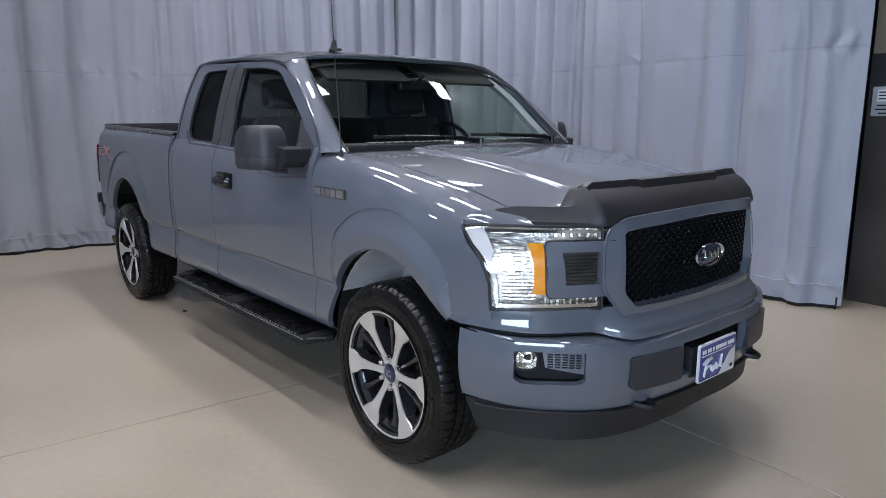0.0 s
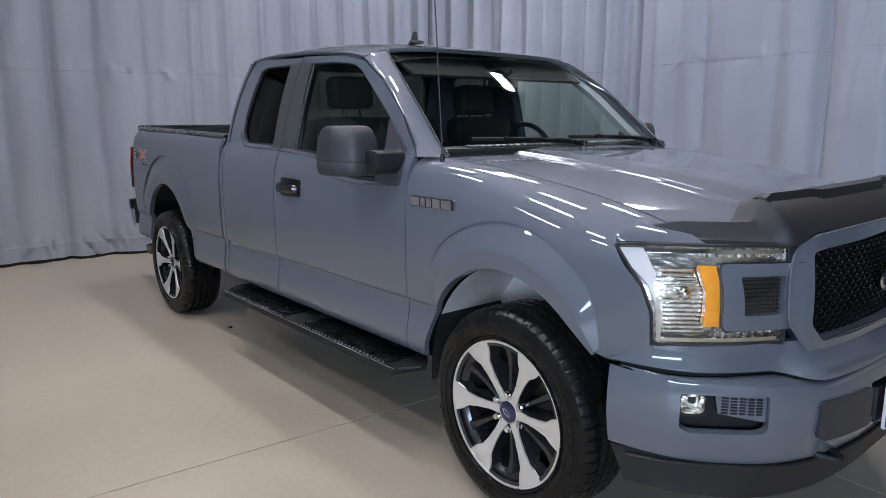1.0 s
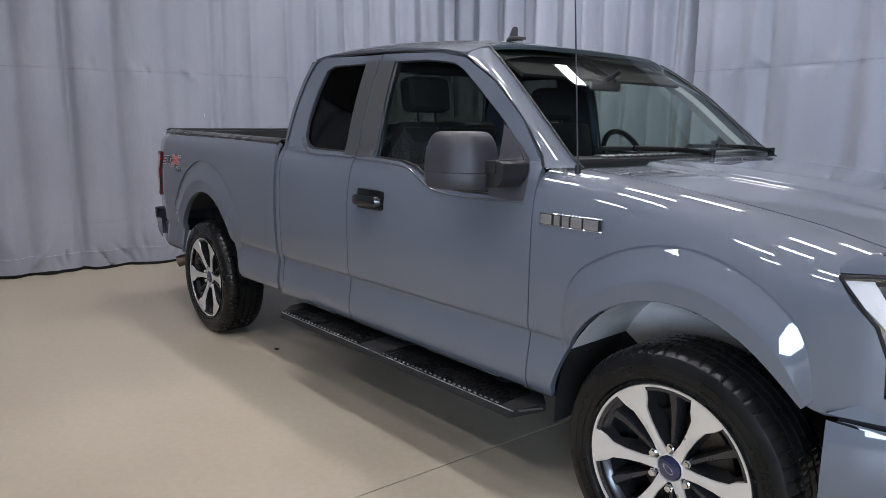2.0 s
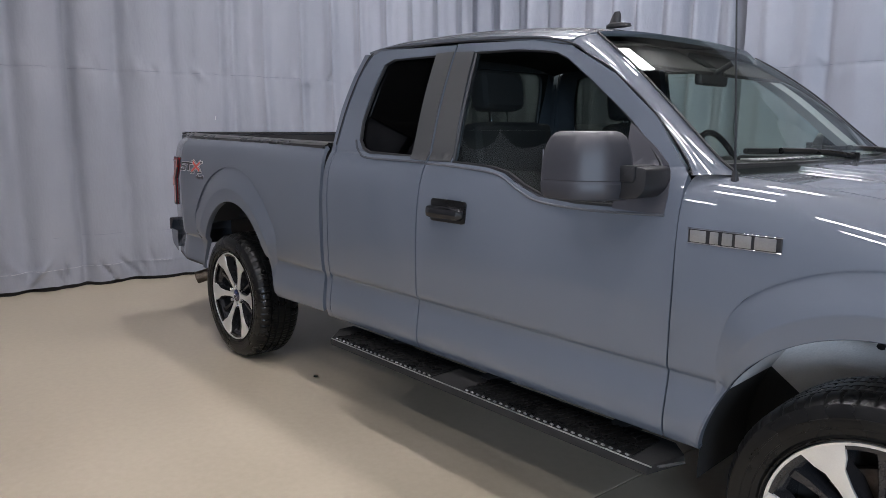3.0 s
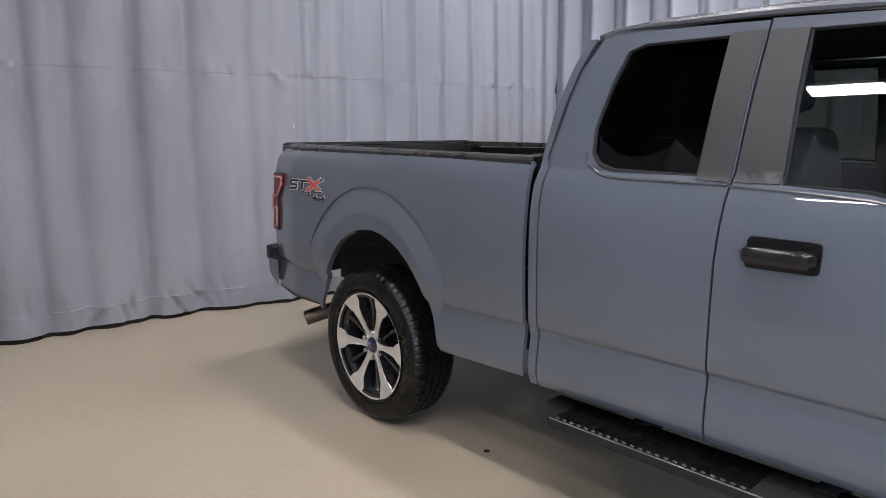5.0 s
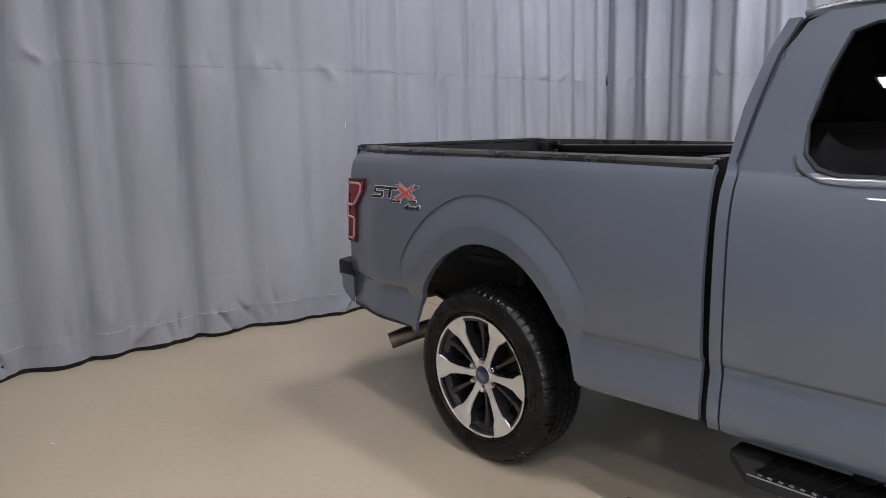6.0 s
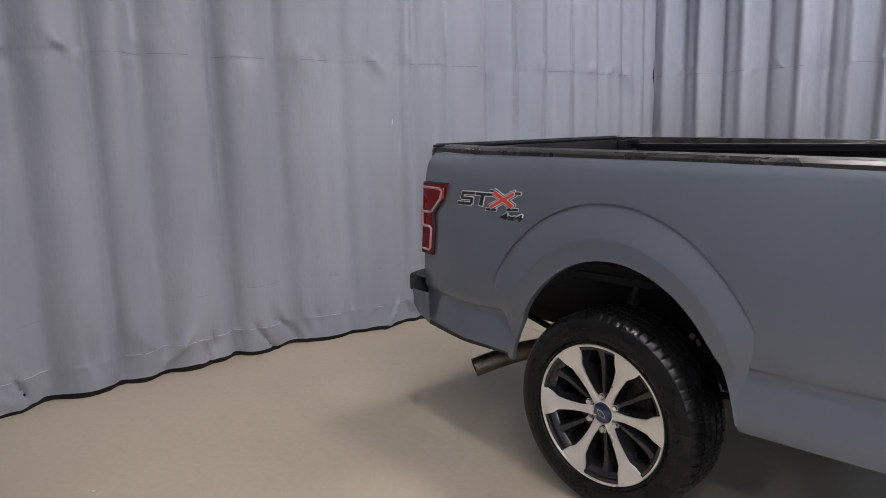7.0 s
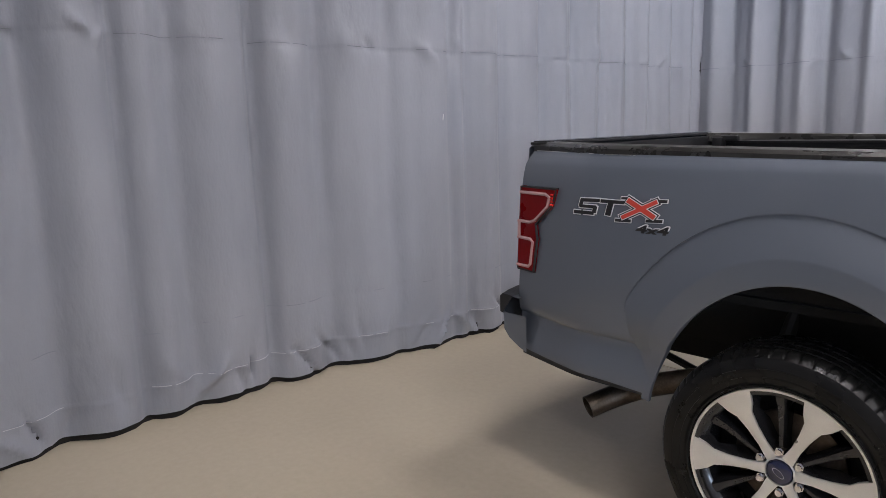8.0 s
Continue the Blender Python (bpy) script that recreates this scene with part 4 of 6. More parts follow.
def build_hood(truck):
    g = 0.007
    xs = np.linspace(-0.52, 0.52, 16)
    right = [(float(x), float(-hood_cut(x) + g)) for x in xs]
    front = [(0.56, -0.70), (0.64, -0.61), (0.71, -0.50), (0.76, -0.3), (0.775, 0.0), (0.76, 0.3), (0.71, 0.50), (0.64, 0.61), (0.56, 0.70)]
    left = [(x, -y) for x, y in right[::-1]]
    back = [(-0.50, 0.5), (-0.46, 0.0), (-0.50, -0.5)]
    h = panel("hood", [right + front + left + back], hood, (0, 0, 1), PAINT, truck, 0.035, 0.02, cuts=(-0.475, -0.4575, -0.44, 0.44, 0.4575, 0.475))
    # washer jets are hidden; a dark stone guard wraps the front lip
    half = [0.0, 0.1, 0.2, 0.3, 0.4, 0.47, 0.52, 0.545, 0.56, 0.572, 0.584, 0.596, 0.608, 0.62, 0.65, 0.70, 0.75, 0.79, 0.815, 0.832]
    ys = [-a for a in half[:0:-1]] + half

    def lip(a):
        """The guard's front edge and how far it has risen to its middle part."""
        x0 = 0.868 - 0.046 * (a / 0.57) ** 3 if a < 0.57 else 0.822 - 1.28 * (a - 0.57)
        return x0, smoothstep(0.63, 0.555, a)
    rows = []
    for y in ys:
        a = abs(y)
        x0, k = lip(a)
        top = 1.180 + 0.071 * k + 0.006 * (1 - (a / 0.858) ** 2) - 0.030 * smoothstep(0.79, 0.832, a)
        bot = 1.116 + 0.024 * smoothstep(0.56, 0.46, a)
        back = 0.055 + 0.065 * k
        e = max(0.10, smoothstep(0.834, 0.765, a))
        row = [(x0 - back - 0.06, y, top - 0.014), (x0 - back, y, top), (x0 - back + 0.014, y, top - 0.001), (x0 - 0.030 - 0.02 * k, y, top - 0.020 - 0.012 * k), (x0 - 0.008, y, top - 0.048 - 0.030 * k), (x0 + 0.008, y, bot + 0.012), (x0 + 0.004, y, bot), (x0 - 0.03, y, bot + 0.003)]
        rows.append([(x0 - 0.05 + (px - x0 + 0.05) * e, py, bot + 0.030 + (pz - bot - 0.030) * e) for px, py, pz in row])
    guard = part("hood_guard", thicken(loft(rows), 0.005), GUARD, truck, "dark smoked bug deflector along the bonnet's lip", 32)
    rows = []
    for y in np.linspace(-0.562, 0.562, 41):
        a = abs(y)
        x0, k = lip(min(a, 0.545))
        e = smoothstep(0.562, 0.535, a)
        zt = 1.251 + 0.006 * (1 - (a / 0.858) ** 2)
        w = 0.020 * smoothstep(0.32, 0.28, a)
        rows.append([(x0 - 0.145, y, zt - 0.006), (x0 - 0.135, y, zt + 0.012 * e), (x0 - 0.100 + w, y, zt + 0.015 * e - w * 0.2), (x0 - 0.088 + w, y, zt - 0.014 - w)])
    part("raised_lip", loft(rows), BLACK, guard, smooth=20)
    # cowl grille under the windscreen
    cowl = part("cowl", loft([[(x + 0.11 * (abs(y) / 0.8) ** 2 * -1 + dx, y, z) for y in np.linspace(-0.80, 0.80, 33)] for x, dx, z in ((-0.42, 0.0, 1.345), (-0.43, 0.0, 1.376), (-0.50, 0.0, 1.384), (-0.57, 0.0, 1.372))]), BLACK, truck, "black slotted cowl panel")
    # pale metal on the slats stands for reflections in the cowl's slots
    for i in range(34):
        y = -0.66 + i * 0.04
        if abs(y) > 0.08:
            part("cowl_glint_slat", block((0.06, 0.022, 0.006), (-0.488 - 0.075 * (y / 0.8) ** 2, y, 1.3865), 0.002, 1), ALU, cowl, smooth=0)
    for y0, y1 in ((-0.62, 0.05), (0.05, 0.64)):
        w = part("wiper", merge(tube(spline([(-0.43, y1 - 0.06, 1.385), (-0.47, (y0 + y1) / 2 + 0.1, 1.402), (-0.52, y0 + 0.15, 1.412)], 6), 0.011, 8), tube([(-0.43, y1 - 0.06, 1.36), (-0.43, y1 - 0.06, 1.40)], 0.016, 10)), RUBBER, truck, "black windscreen wiper")
        part("blade", tube(spline([(-0.485, y0 + 0.02 + 0.52, 1.398), (-0.505, y0 + 0.30, 1.408), (-0.575, y0 - 0.0, 1.412)], 6), 0.010, 6), BLACK, w)


def strip(a, b, bow, n=6):
    """Rows between two lines of points, bowed outwards."""
    rows = []
    for i in range(n + 1):
        t = i / n
        rows.append([p + (q - p) * t + o * math.sin(math.pi * t) for p, q, o in zip(a, b, bow)])
    return rows


def build_cab(truck):
    for s in (-1, 1):
        f = side(s)
        drip = [f(x, z) for x, z in DRIP]
        D = spline(drip, 6)
        # outer skin from the drip line to windscreen and roof
        front = spline([Vector((x, s * y, z)) for x, y, z in SHIELD], 6)
        n1 = len(front)
        A = D[:n1]
        part("a_pillar", loft(strip(A, front, [Vector((0.000, s * 0.022, 0.004))] * n1)), PAINT, truck)
    # roof skin
    edge = []
    for s in (-1, 1):
        line = [(x, s * (width(x, z) + 0.004)) for x, z in DRIP[5:11]]
        edge.append(line)
    outline = edge[0] + [(-2.50, -0.60), (-2.515, 0.0), (-2.50, 0.60)] + edge[1][::-1] + [(-1.144, 0.674), (-1.102, 0.50), (-1.072, 0.25), (-1.062, 0.0), (-1.072, -0.25), (-1.102, -0.50), (-1.144, -0.674)]
    panel("roof", [outline], roof, (0, 0, 1), PAINT, truck, 0.05, 0.02)
    # black seal in the drip channel
    for s in (-1, 1):
        f = side(s)
        part("drip_seal", tube([f(x, z) for x, z in [(p.x, p.y) for p in spline([(x, z, 0) for x, z in DRIP], 5)]], 0.0035, 6), BLACK, truck)
    # windscreen
    rows = []
    for i in range(13):
        t = i / 12
        p = spline([Vector(q) for q in SHIELD], 3)
        e = p[min(int(t * (len(p) - 1) + 0.5), len(p) - 1)]
        bow = 0.12 - 0.04 * t
        rows.append([(e.x + bow * (1 - (y / 1.0) ** 2), y * e.y, e.z + (0.004 + 0.022 * t) * (1 - y * y)) for y in np.linspace(-1, 1, 25)])
    g = part("windscreen", thicken(loft(rows), 0.004), GLASS, truck, "clear raked windscreen", 60)
    g.visible_shadow = False
    # black band round the glass
    for s in (-1, 1):
        part("windscreen_trim", tube(spline([Vector((x + 0.004, s * (y + 0.004), z + 0.004)) for x, y, z in SHIELD], 5), 0.0045, 6), BLACK, truck)
    # back of the cab with its window
    back = lambda y, z: Vector((-2.605 + 0.10 * smoothstep(1.35, 1.9, z) + 0.02 * y * y, y, z))
    out = [(-0.88, 0.50), (-0.90, 1.36), (-0.80, 1.74), (-0.70, 1.85), (-0.5, 1.885), (0.5, 1.885), (0.70, 1.85), (0.80, 1.74), (0.90, 1.36), (0.88, 0.50)]
    hole = rounded([(-0.69, 1.46), (0.69, 1.46), (0.63, 1.825), (-0.63, 1.825)], 0.06)
    panel("cab_back", [out, hole], back, (-1, 0, 0), PAINT, truck, 0.06, 0.03)
    rows = [[back(y, z) + Vector((0.012, 0, 0)) for y in np.linspace(-0.70, 0.70, 9)] for z in (1.45, 1.58, 1.70, 1.835)]
    g = part("rear_window", thicken(loft(rows), 0.004), SMOKE, truck, "half-tinted cab rear window", 60)
    g.visible_shadow = False
    # sills and the narrow corner behind the rear door
    for s in (-1, 1):
        f = side(s)
        panel("cab_corner", [[(-2.566, 0.49), (-2.566, 1.36), (-2.576, 1.40), (-2.535, 1.60), (-2.50, 1.74), (-2.45, 1.85), (-2.49, 1.85), (-2.535, 1.74), (-2.578, 1.58), (-2.604, 1.40), (-2.606, 0.49)]], f, (0, s, 0), PAINT, truck, 0.05, 0.05)
        part("sill", loft([[(x, s * y, z) for x in np.linspace(-2.60, -0.52, 9)] for y, z in ((0.935, 0.50), (0.905, 0.475), (0.86, 0.47), (0.82, 0.52))]), BLACK, truck)
        # dark sheet set back in the gap between cab and bed
        part("gap_sheet", loft([[(x, s * y, z) for z in np.linspace(0.49, 1.40, 9)] for x, y in ((-2.680, 0.86), (-2.60, 0.86))]), DARK, truck)
        # inner shell, so that light does not leak past the doors
        part("door_lining", loft([[(x, s * y, z) for x in np.linspace(-2.55, -0.60, 9)] for y, z in ((0.86, 0.50), (0.87, 1.0), (0.85, 1.32))]), DARK, truck)


def build_doors(truck):
    for s in (-1, 1):
        f = side(s)
        g = 0.004
        # front door
        up = [(x + (0.006 if x < -0.7 else 0.0), z - 0.009) for x, z in DRIP[1:8]]
        outer = [(-0.628, 0.49), (-0.618, 1.0), (-0.612, 1.345), (-0.652, 1.388)] + up[1:] + [(-1.800, 1.842), (-1.812, 1.60), (-1.826, 1.345), (-1.845, 1.10), (-1.852, 0.75), (-1.850, 0.49)]
        win = [(-1.682, 1.803), (-1.45, 1.796), (-1.310, 1.781), (-1.235, 1.768), (-1.175, 1.742), (-1.045, 1.655), (-0.915, 1.562), (-0.845, 1.508), (-0.720, 1.380), (-0.690, 1.320), (-0.690, 1.235), (-0.820, 1.228), (-1.00, 1.226), (-1.171, 1.238), (-1.270, 1.272), (-1.355, 1.312), (-1.449, 1.330), (-1.679, 1.343), (-1.682, 1.57)]
        d = panel("front_door", [outer, win], f, (0, s, 0), PAINT, truck, 0.04, 0.025, cuts=CREASE)
        # window seal and glass
        sheet = lambda x, z, s=s: Vector((x, s * (0.889 - (z - 1.36) * 0.285 + 0.010 * math.sin(math.pi * (z - 1.2) / 0.65)), z))
        pane = panel("window_pane", [win], sheet, (0, s, 0), GLASS, d, 0.08, 0.004, "slightly tinted glass", solid=True)
        pane.visible_shadow = False
        loop = [sheet(x, z) + Vector((0, s * 0.008, 0)) for x, z in win]
        part("window_seal", tube(loop + [loop[0]], 0.009, 6), BLACK, d)
        belt = [f(x, z) + Vector((0, s * 0.005, -0.006)) for x, z in spl2([(-1.830, 1.338), (-1.679, 1.334), (-1.449, 1.320), (-1.355, 1.302), (-1.270, 1.262), (-1.171, 1.228), (-1.0, 1.216), (-0.82, 1.218), (-0.66, 1.224)])]
        part("belt_moulding", tube(belt, 0.0048, 8), BELT, d, "satin charcoal belt moulding")
        # satin post between the windows
        part("post_cover", panel_bm([(-1.682, 1.805), (-1.682, 1.346), (-1.820, 1.346), (-1.808, 1.60), (-1.797, 1.812)], f, s, 0.005, 0.008), GREY_TRIM, d, "satin charcoal pillar cover")
        # triangular mirror base
        part("mirror_sail", panel_bm([(-0.850, 1.505), (-0.742, 1.425), (-0.690, 1.375), (-0.664, 1.335), (-0.658, 1.280), (-0.662, 1.222), (-0.70, 1.219), (-0.850, 1.224)], f, s, 0.004, 0.012), SAIL, d, "matte mirror base panel")
        build_mirror(truck, s)
        build_handle(d, s)
        # rear half door
        up = [(x, z - 0.009) for x, z in DRIP[7:10]] + [(-2.428, 1.832), (-2.468, 1.765), (-2.518, 1.605), (-2.560, 1.40)]
        outer = [(-1.858, 0.49), (-1.860, 0.75), (-1.853, 1.10), (-1.834, 1.345), (-1.820, 1.60), (-1.808, 1.842)] + up[1:] + [(-2.558, 1.30), (-2.558, 0.49)]
        win = [(-1.925, 1.808), (-2.235, 1.812), (-2.300, 1.790), (-2.343, 1.672), (-2.378, 1.517), (-2.368, 1.425), (-2.330, 1.385), (-2.272, 1.366), (-1.951, 1.358), (-1.935, 1.60)]
        d = panel("rear_door", [outer, win], f, (0, s, 0), PAINT, truck, 0.04, 0.025, cuts=CREASE)
        pane = panel("window_pane", [win], sheet, (0, s, 0), TINT if s < 0 else SMOKE, d, 0.08, 0.004, "dark tinted glass", solid=True)
        pane.visible_shadow = False
        loop = [sheet(x, z) + Vector((0, s * 0.008, 0)) for x, z in win]
        part("window_seal", tube(loop + [loop[0]], 0.009, 6), BLACK, d)
        belt = [f(x, z) + Vector((0, s * 0.006, -0.004)) for x, z in spl2([(-2.396, 1.43), (-2.378, 1.392), (-2.335, 1.362), (-2.272, 1.348), (-2.1, 1.344), (-1.838, 1.340)])]
        part("belt_moulding", tube(belt, 0.0048, 8), BELT, d, "satin charcoal belt moulding")
        part("post_cover", panel_bm([(-1.925, 1.815), (-1.948, 1.350), (-1.838, 1.346), (-1.826, 1.60), (-1.812, 1.815)], f, s, 0.005, 0.008), GREY_TRIM, d, "satin charcoal pillar cover")


def spl2(pts, n=5):
    return [(p.x, p.y) for p in spline([(x, z, 0) for x, z in pts], n)]


def panel_bm(outline, f, s, proud, depth):
    """A thin plate that follows the side of the truck."""
    ob = panel("tmp", [outline], lambda x, z: f(x, z) + Vector((0, s * proud, 0)), (0, s, 0), BLACK, None, 0.04, depth)
    bm = bmesh.new()
    bm.from_mesh(ob.data)
    me = ob.data
    bpy.data.objects.remove(ob)
    bpy.data.meshes.remove(me)
    return bm


def build_mirror(door, s):
    plan = rounded([(1, -1), (1, 0.30), (0.30, 1), (-1, 1), (-1, -1)], 0.30, 4)
    rows = []
    for z, ex, ey in ((1.262, 0.80, 0.86), (1.268, 0.90, 0.93), (1.285, 0.98, 0.985), (1.314, 1.0, 1.0), (1.317, 0.985, 0.99), (1.323, 0.975, 0.98), (1.326, 0.995, 0.995), (1.37, 0.98, 0.97), (1.405, 0.95, 0.93), (1.435, 0.89, 0.86), (1.458, 0.80, 0.77), (1.471, 0.68, 0.66), (1.476, 0.54, 0.54)):
        row = [(-0.846 + 0.108 * u * ex - 0.03 * (q * 0.5 + 0.5), s * (1.100 + 0.097 * q * ey), z) for u, q in plan]
        rows.append(row)
    m = part("side_mirror", loft(rows, True, True), MATTE_GREY, door, "dark grey door mirror housing", 28)
    part("mirror_arm", prism(rounded([(-0.760, 1.268), (-0.695, 1.272), (-0.668, 1.30), (-0.664, 1.366), (-0.700, 1.372), (-0.760, 1.33)], 0.014), -s * 0.145, "xz", s * 1.075, 0.008), BLACK, m)
    part("pivot_block", prism(rounded([(-0.765, 1.322), (-0.706, 1.322), (-0.700, 1.334), (-0.700, 1.374), (-0.765, 1.372)], 0.008), -s * 0.120, "xz", s * 1.081, 0.006), BLACK, m)
    part("mirror_glass", block((0.004, 0.14, 0.105), (-0.9795, s * 1.104, 1.365), 0.0), CHROME, m, "silver mirror glass", 0)


def build_handle(door, s):
    f = side(s)
    w = width(-1.65, 1.145)
    part("handle_recess", prism(rounded([(-1.752, 1.095), (-1.540, 1.095), (-1.535, 1.190), (-1.745, 1.193)], 0.018), s * 0.012, "xz", s * (w - 0.004), 0.003), RUBBER, door)
    rows = []
    for i in range(15):
        t = i / 14
        e = (1 - abs(2 * t - 1) ** 5) ** 0.4
        x = -1.758 + 0.214 * t
        h = 0.014 + 0.014 * e
        b = 0.010 + 0.026 * e
        z = 1.138 - 0.002 * t
        ring = []
        for k in range(16):
            c, q = math.cos(math.pi * k / 8), math.sin(math.pi * k / 8)
            ring.append((x, s * (w + 0.010 + b * math.copysign(abs(c) ** 0.6, c)), z + h * math.copysign(abs(q) ** 0.5, q)))
        rows.append(ring)
    part("door_handle", loft(rows, True, True), SATIN_BLACK, door, "black pull handle")


def build_bed(truck):
    top = lambda x: 1.392 + 0.040 * (-2.64 - x) / 2.1
    for s in (-1, 1):
        f = side(s)
        arc = arch(1, 0.50)
        rear = [(-4.168, 0.545), (-4.30, 0.552), (-4.77, 0.560), (-4.815, 0.60), (-4.822, 0.80), (-4.812, 0.912)]
        lamp_cut = [(-4.704, 0.912), (-4.677, 1.059), (-4.689, 1.119), (-4.595, 1.202), (-4.571, 1.275), (-4.806, 1.272), (-4.802, 1.36), (-4.786, 1.428)]
        ox, oz, oa, ob = FLARES[1]
        over = [tuple(p) for p in [flare_edge(1, 0.19 + (math.pi - 0.38) * k / 56) for k in range(57)] if p.y > 0.76]
        arc = [p for p in arc if 0.50 < p[1] < 0.75 and p[0] < -3.65] + over + [p for p in arc if 0.50 < p[1] < 0.75 and p[0] > -3.65]
        outline = [(-2.634, 0.51), (-2.638, 1.0), (-2.634, 1.25), (-2.632, 1.33), (-2.632, top(-2.632))] + [(x, top(x)) for x in np.linspace(-2.9, -4.7, 12)] + lamp_cut[::-1][0:] + rear[::-1][0:] + arc + [(-3.12, 0.497)]
        outline = [(float(a), float(b)) for a, b in outline]
        b = panel("bedside", [outline], f, (0, s, 0), PAINT, truck, 0.035, 0.02, cuts=CREASE)
        # rail cap
        rows = []
        for x in np.linspace(-4.790, -2.640, 25):
            w, z = width(x, top(x)), top(x)
            rows.append([(x, s * (w + 0.013), z - 0.020), (x, s * (w + 0.012), z + 0.002), (x, s * (w - 0.010), z + 0.014), (x, s * (w - 0.022), z + 0.0145), (x, s * (w - 0.025), z + 0.008), (x, s * (w - 0.033), z + 0.008), (x, s * (w - 0.036), z + 0.015), (x, s * (w - 0.050), z + 0.0155), (x, s * (w - 0.053), z + 0.009), (x, s * (w - 0.062), z + 0.009), (x, s * (w - 0.065), z + 0.016), (x, s * (w - 0.075), z + 0.016), (x, s * (w - 0.082), z + 0.006), (x, s * (w - 0.085), z - 0.03)])
        cap = part("rail_cap", loft(rows), CAP, truck, "black plastic bed rail cap", 30)
        # pale strips imitate highlights along the cap's glossy ridges
        for dy, h in ((-0.0125, -0.018), (0.016, 0.0152), (0.043, 0.0165), (0.070, 0.0172)):
            part("cap_highlight", tube([(x, s * (width(x, top(x)) - dy), top(x) + h) for x in np.linspace(-4.77, -2.66, 14)], 0.0024, 5), ALU, cap, "pale line painted for the ridge's highlight")
        # inner wall and inner rail of the bed
        part("bed_inner_wall", loft([[(x, s * y, z) for x in np.linspace(-4.785, -2.66, 12)] for y, z in ((0.800, 1.40), (0.790, 1.30), (0.76, 1.28), (0.76, 0.92))]), DARK, b)
        part("bed_inner_rail", merge(block((2.0, 0.030, 0.035), (-3.68, s * 0.775, 1.385), 0.004), block((2.0, 0.012, 0.012), (-3.68, s * 0.752, 1.398), 0.002)), BLACK, b, "black aluminium cover rail")
        # one more pale strip drawn as the inner rail's highlight
        part("rail_highlight", tube([(x, s * 0.752, 1.4055) for x in np.linspace(-4.66, -2.70, 6)], 0.0028, 5), ALU, b, "pale line painted for the rail's gloss")
        part("cleat", merge(block((0.05, 0.03, 0.09), (-4.62, s * 0.75, 1.33), 0.006), block((0.02, 0.05, 0.02), (-4.62, s * 0.74, 1.30), 0.004)), GREY_TRIM, b)
        build_tail_lamp(truck, s)
        build_side_letters(b, s)
    part("bed_floor", merge(block((2.1, 1.54, 0.03), (-3.70, 0, 0.90)), ), DARK, truck, smooth=0)
    part("bulkhead", block((0.04, 1.60, 0.50), (-2.675, 0, 1.14), 0.01), DARK, truck)
    part("bulkhead_cap", block((0.09, 1.62, 0.03), (-2.70, 0, 1.40), 0.008), BLACK, truck)
    bracket = part("cover_bracket", merge(block((0.06, 0.07, 0.10), (-4.66, 0.72, 1.375), 0.01), block((0.10, 0.03, 0.03), (-4.60, 0.72, 1.420), 0.006)), BLACK, truck)
    gate = part("tailgate", loft([[(x, y, z) for y in np.linspace(-0.80, 0.80, 17)] for x, z in ((-4.735, 1.425), (-4.755, 1.436), (-4.80, 1.437), (-4.818, 1.425), (-4.826, 1.30), (-4.815, 1.1), (-4.83, 0.85), (-4.80, 0.80), (-4.745, 0.80), (-4.735, 1.425))]), PAINT, truck, "grey-blue tailgate", 40)
    part("gate_liner", block((0.014, 1.60, 0.53), (-4.729, 0, 1.166), 0.003), BLACK, gate, "black bed liner", 0)
    part("gate_cap", block((0.085, 1.60, 0.012), (-4.770, 0, 1.444), 0.004), BLACK, gate)
    for x in (-4.802, -4.787, -4.771, -4.755, -4.739):
        part("cap_rib", tube([(x, y, 1.4510) for y in np.linspace(-0.785, 0.785, 7)], 0.0045, 6), SATIN_BLACK, gate)
    rows = []
    for y in np.linspace(-0.90, 0.90, 25):
        q = (abs(y) / 0.90) ** 6
        x = -4.955 + 0.06 * q
        rows.append([(-4.80, y, 0.785), (x + 0.02, y, 0.790), (x, y, 0.775), (x, y, 0.715), (x + 0.008, y, 0.705), (x + 0.014, y, 0.665), (x + 0.05, y, 0.635), (-4.80, y, 0.58)])
    bump = part("rear_bumper", loft(rows, False, False), PAINT, truck, "grey-blue rear bumper with a black step pad", 40)
    rows = []
    for y in np.linspace(-0.905, 0.905, 25):
        q = (abs(y) / 0.90) ** 6
        x = -4.960 + 0.06 * q
        rows.append([(-4.83, y, 0.792), (x + 0.012, y, 0.797), (x - 0.003, y, 0.785), (x - 0.003, y, 0.712), (x + 0.01, y, 0.708)])
    part("step_pad", loft(rows, False, True), BLACK, bump, "black step pad", 40)
    for s in (-1, 1):
        part("bumper_end", loft([[(x, s * y, z0 + (0.712 - z0) * k) for x, y, z0 in ((-4.755, 0.905, 0.552), (-4.80, 0.903, 0.570), (-4.85, 0.903, 0.600), (-4.885, 0.898, 0.635), (-4.898, 0.880, 0.660))] for k in (0, 0.3, 0.6, 1.0)]), PAINT, bump)
        # splash edge under the bedside
        part("lower_edge", loft([[(x, s * (width(x, 0.56) - 0.004), z) for x in np.linspace(-4.80, -4.17, 9)] for z in (0.560, 0.535)]), BLACK, truck)


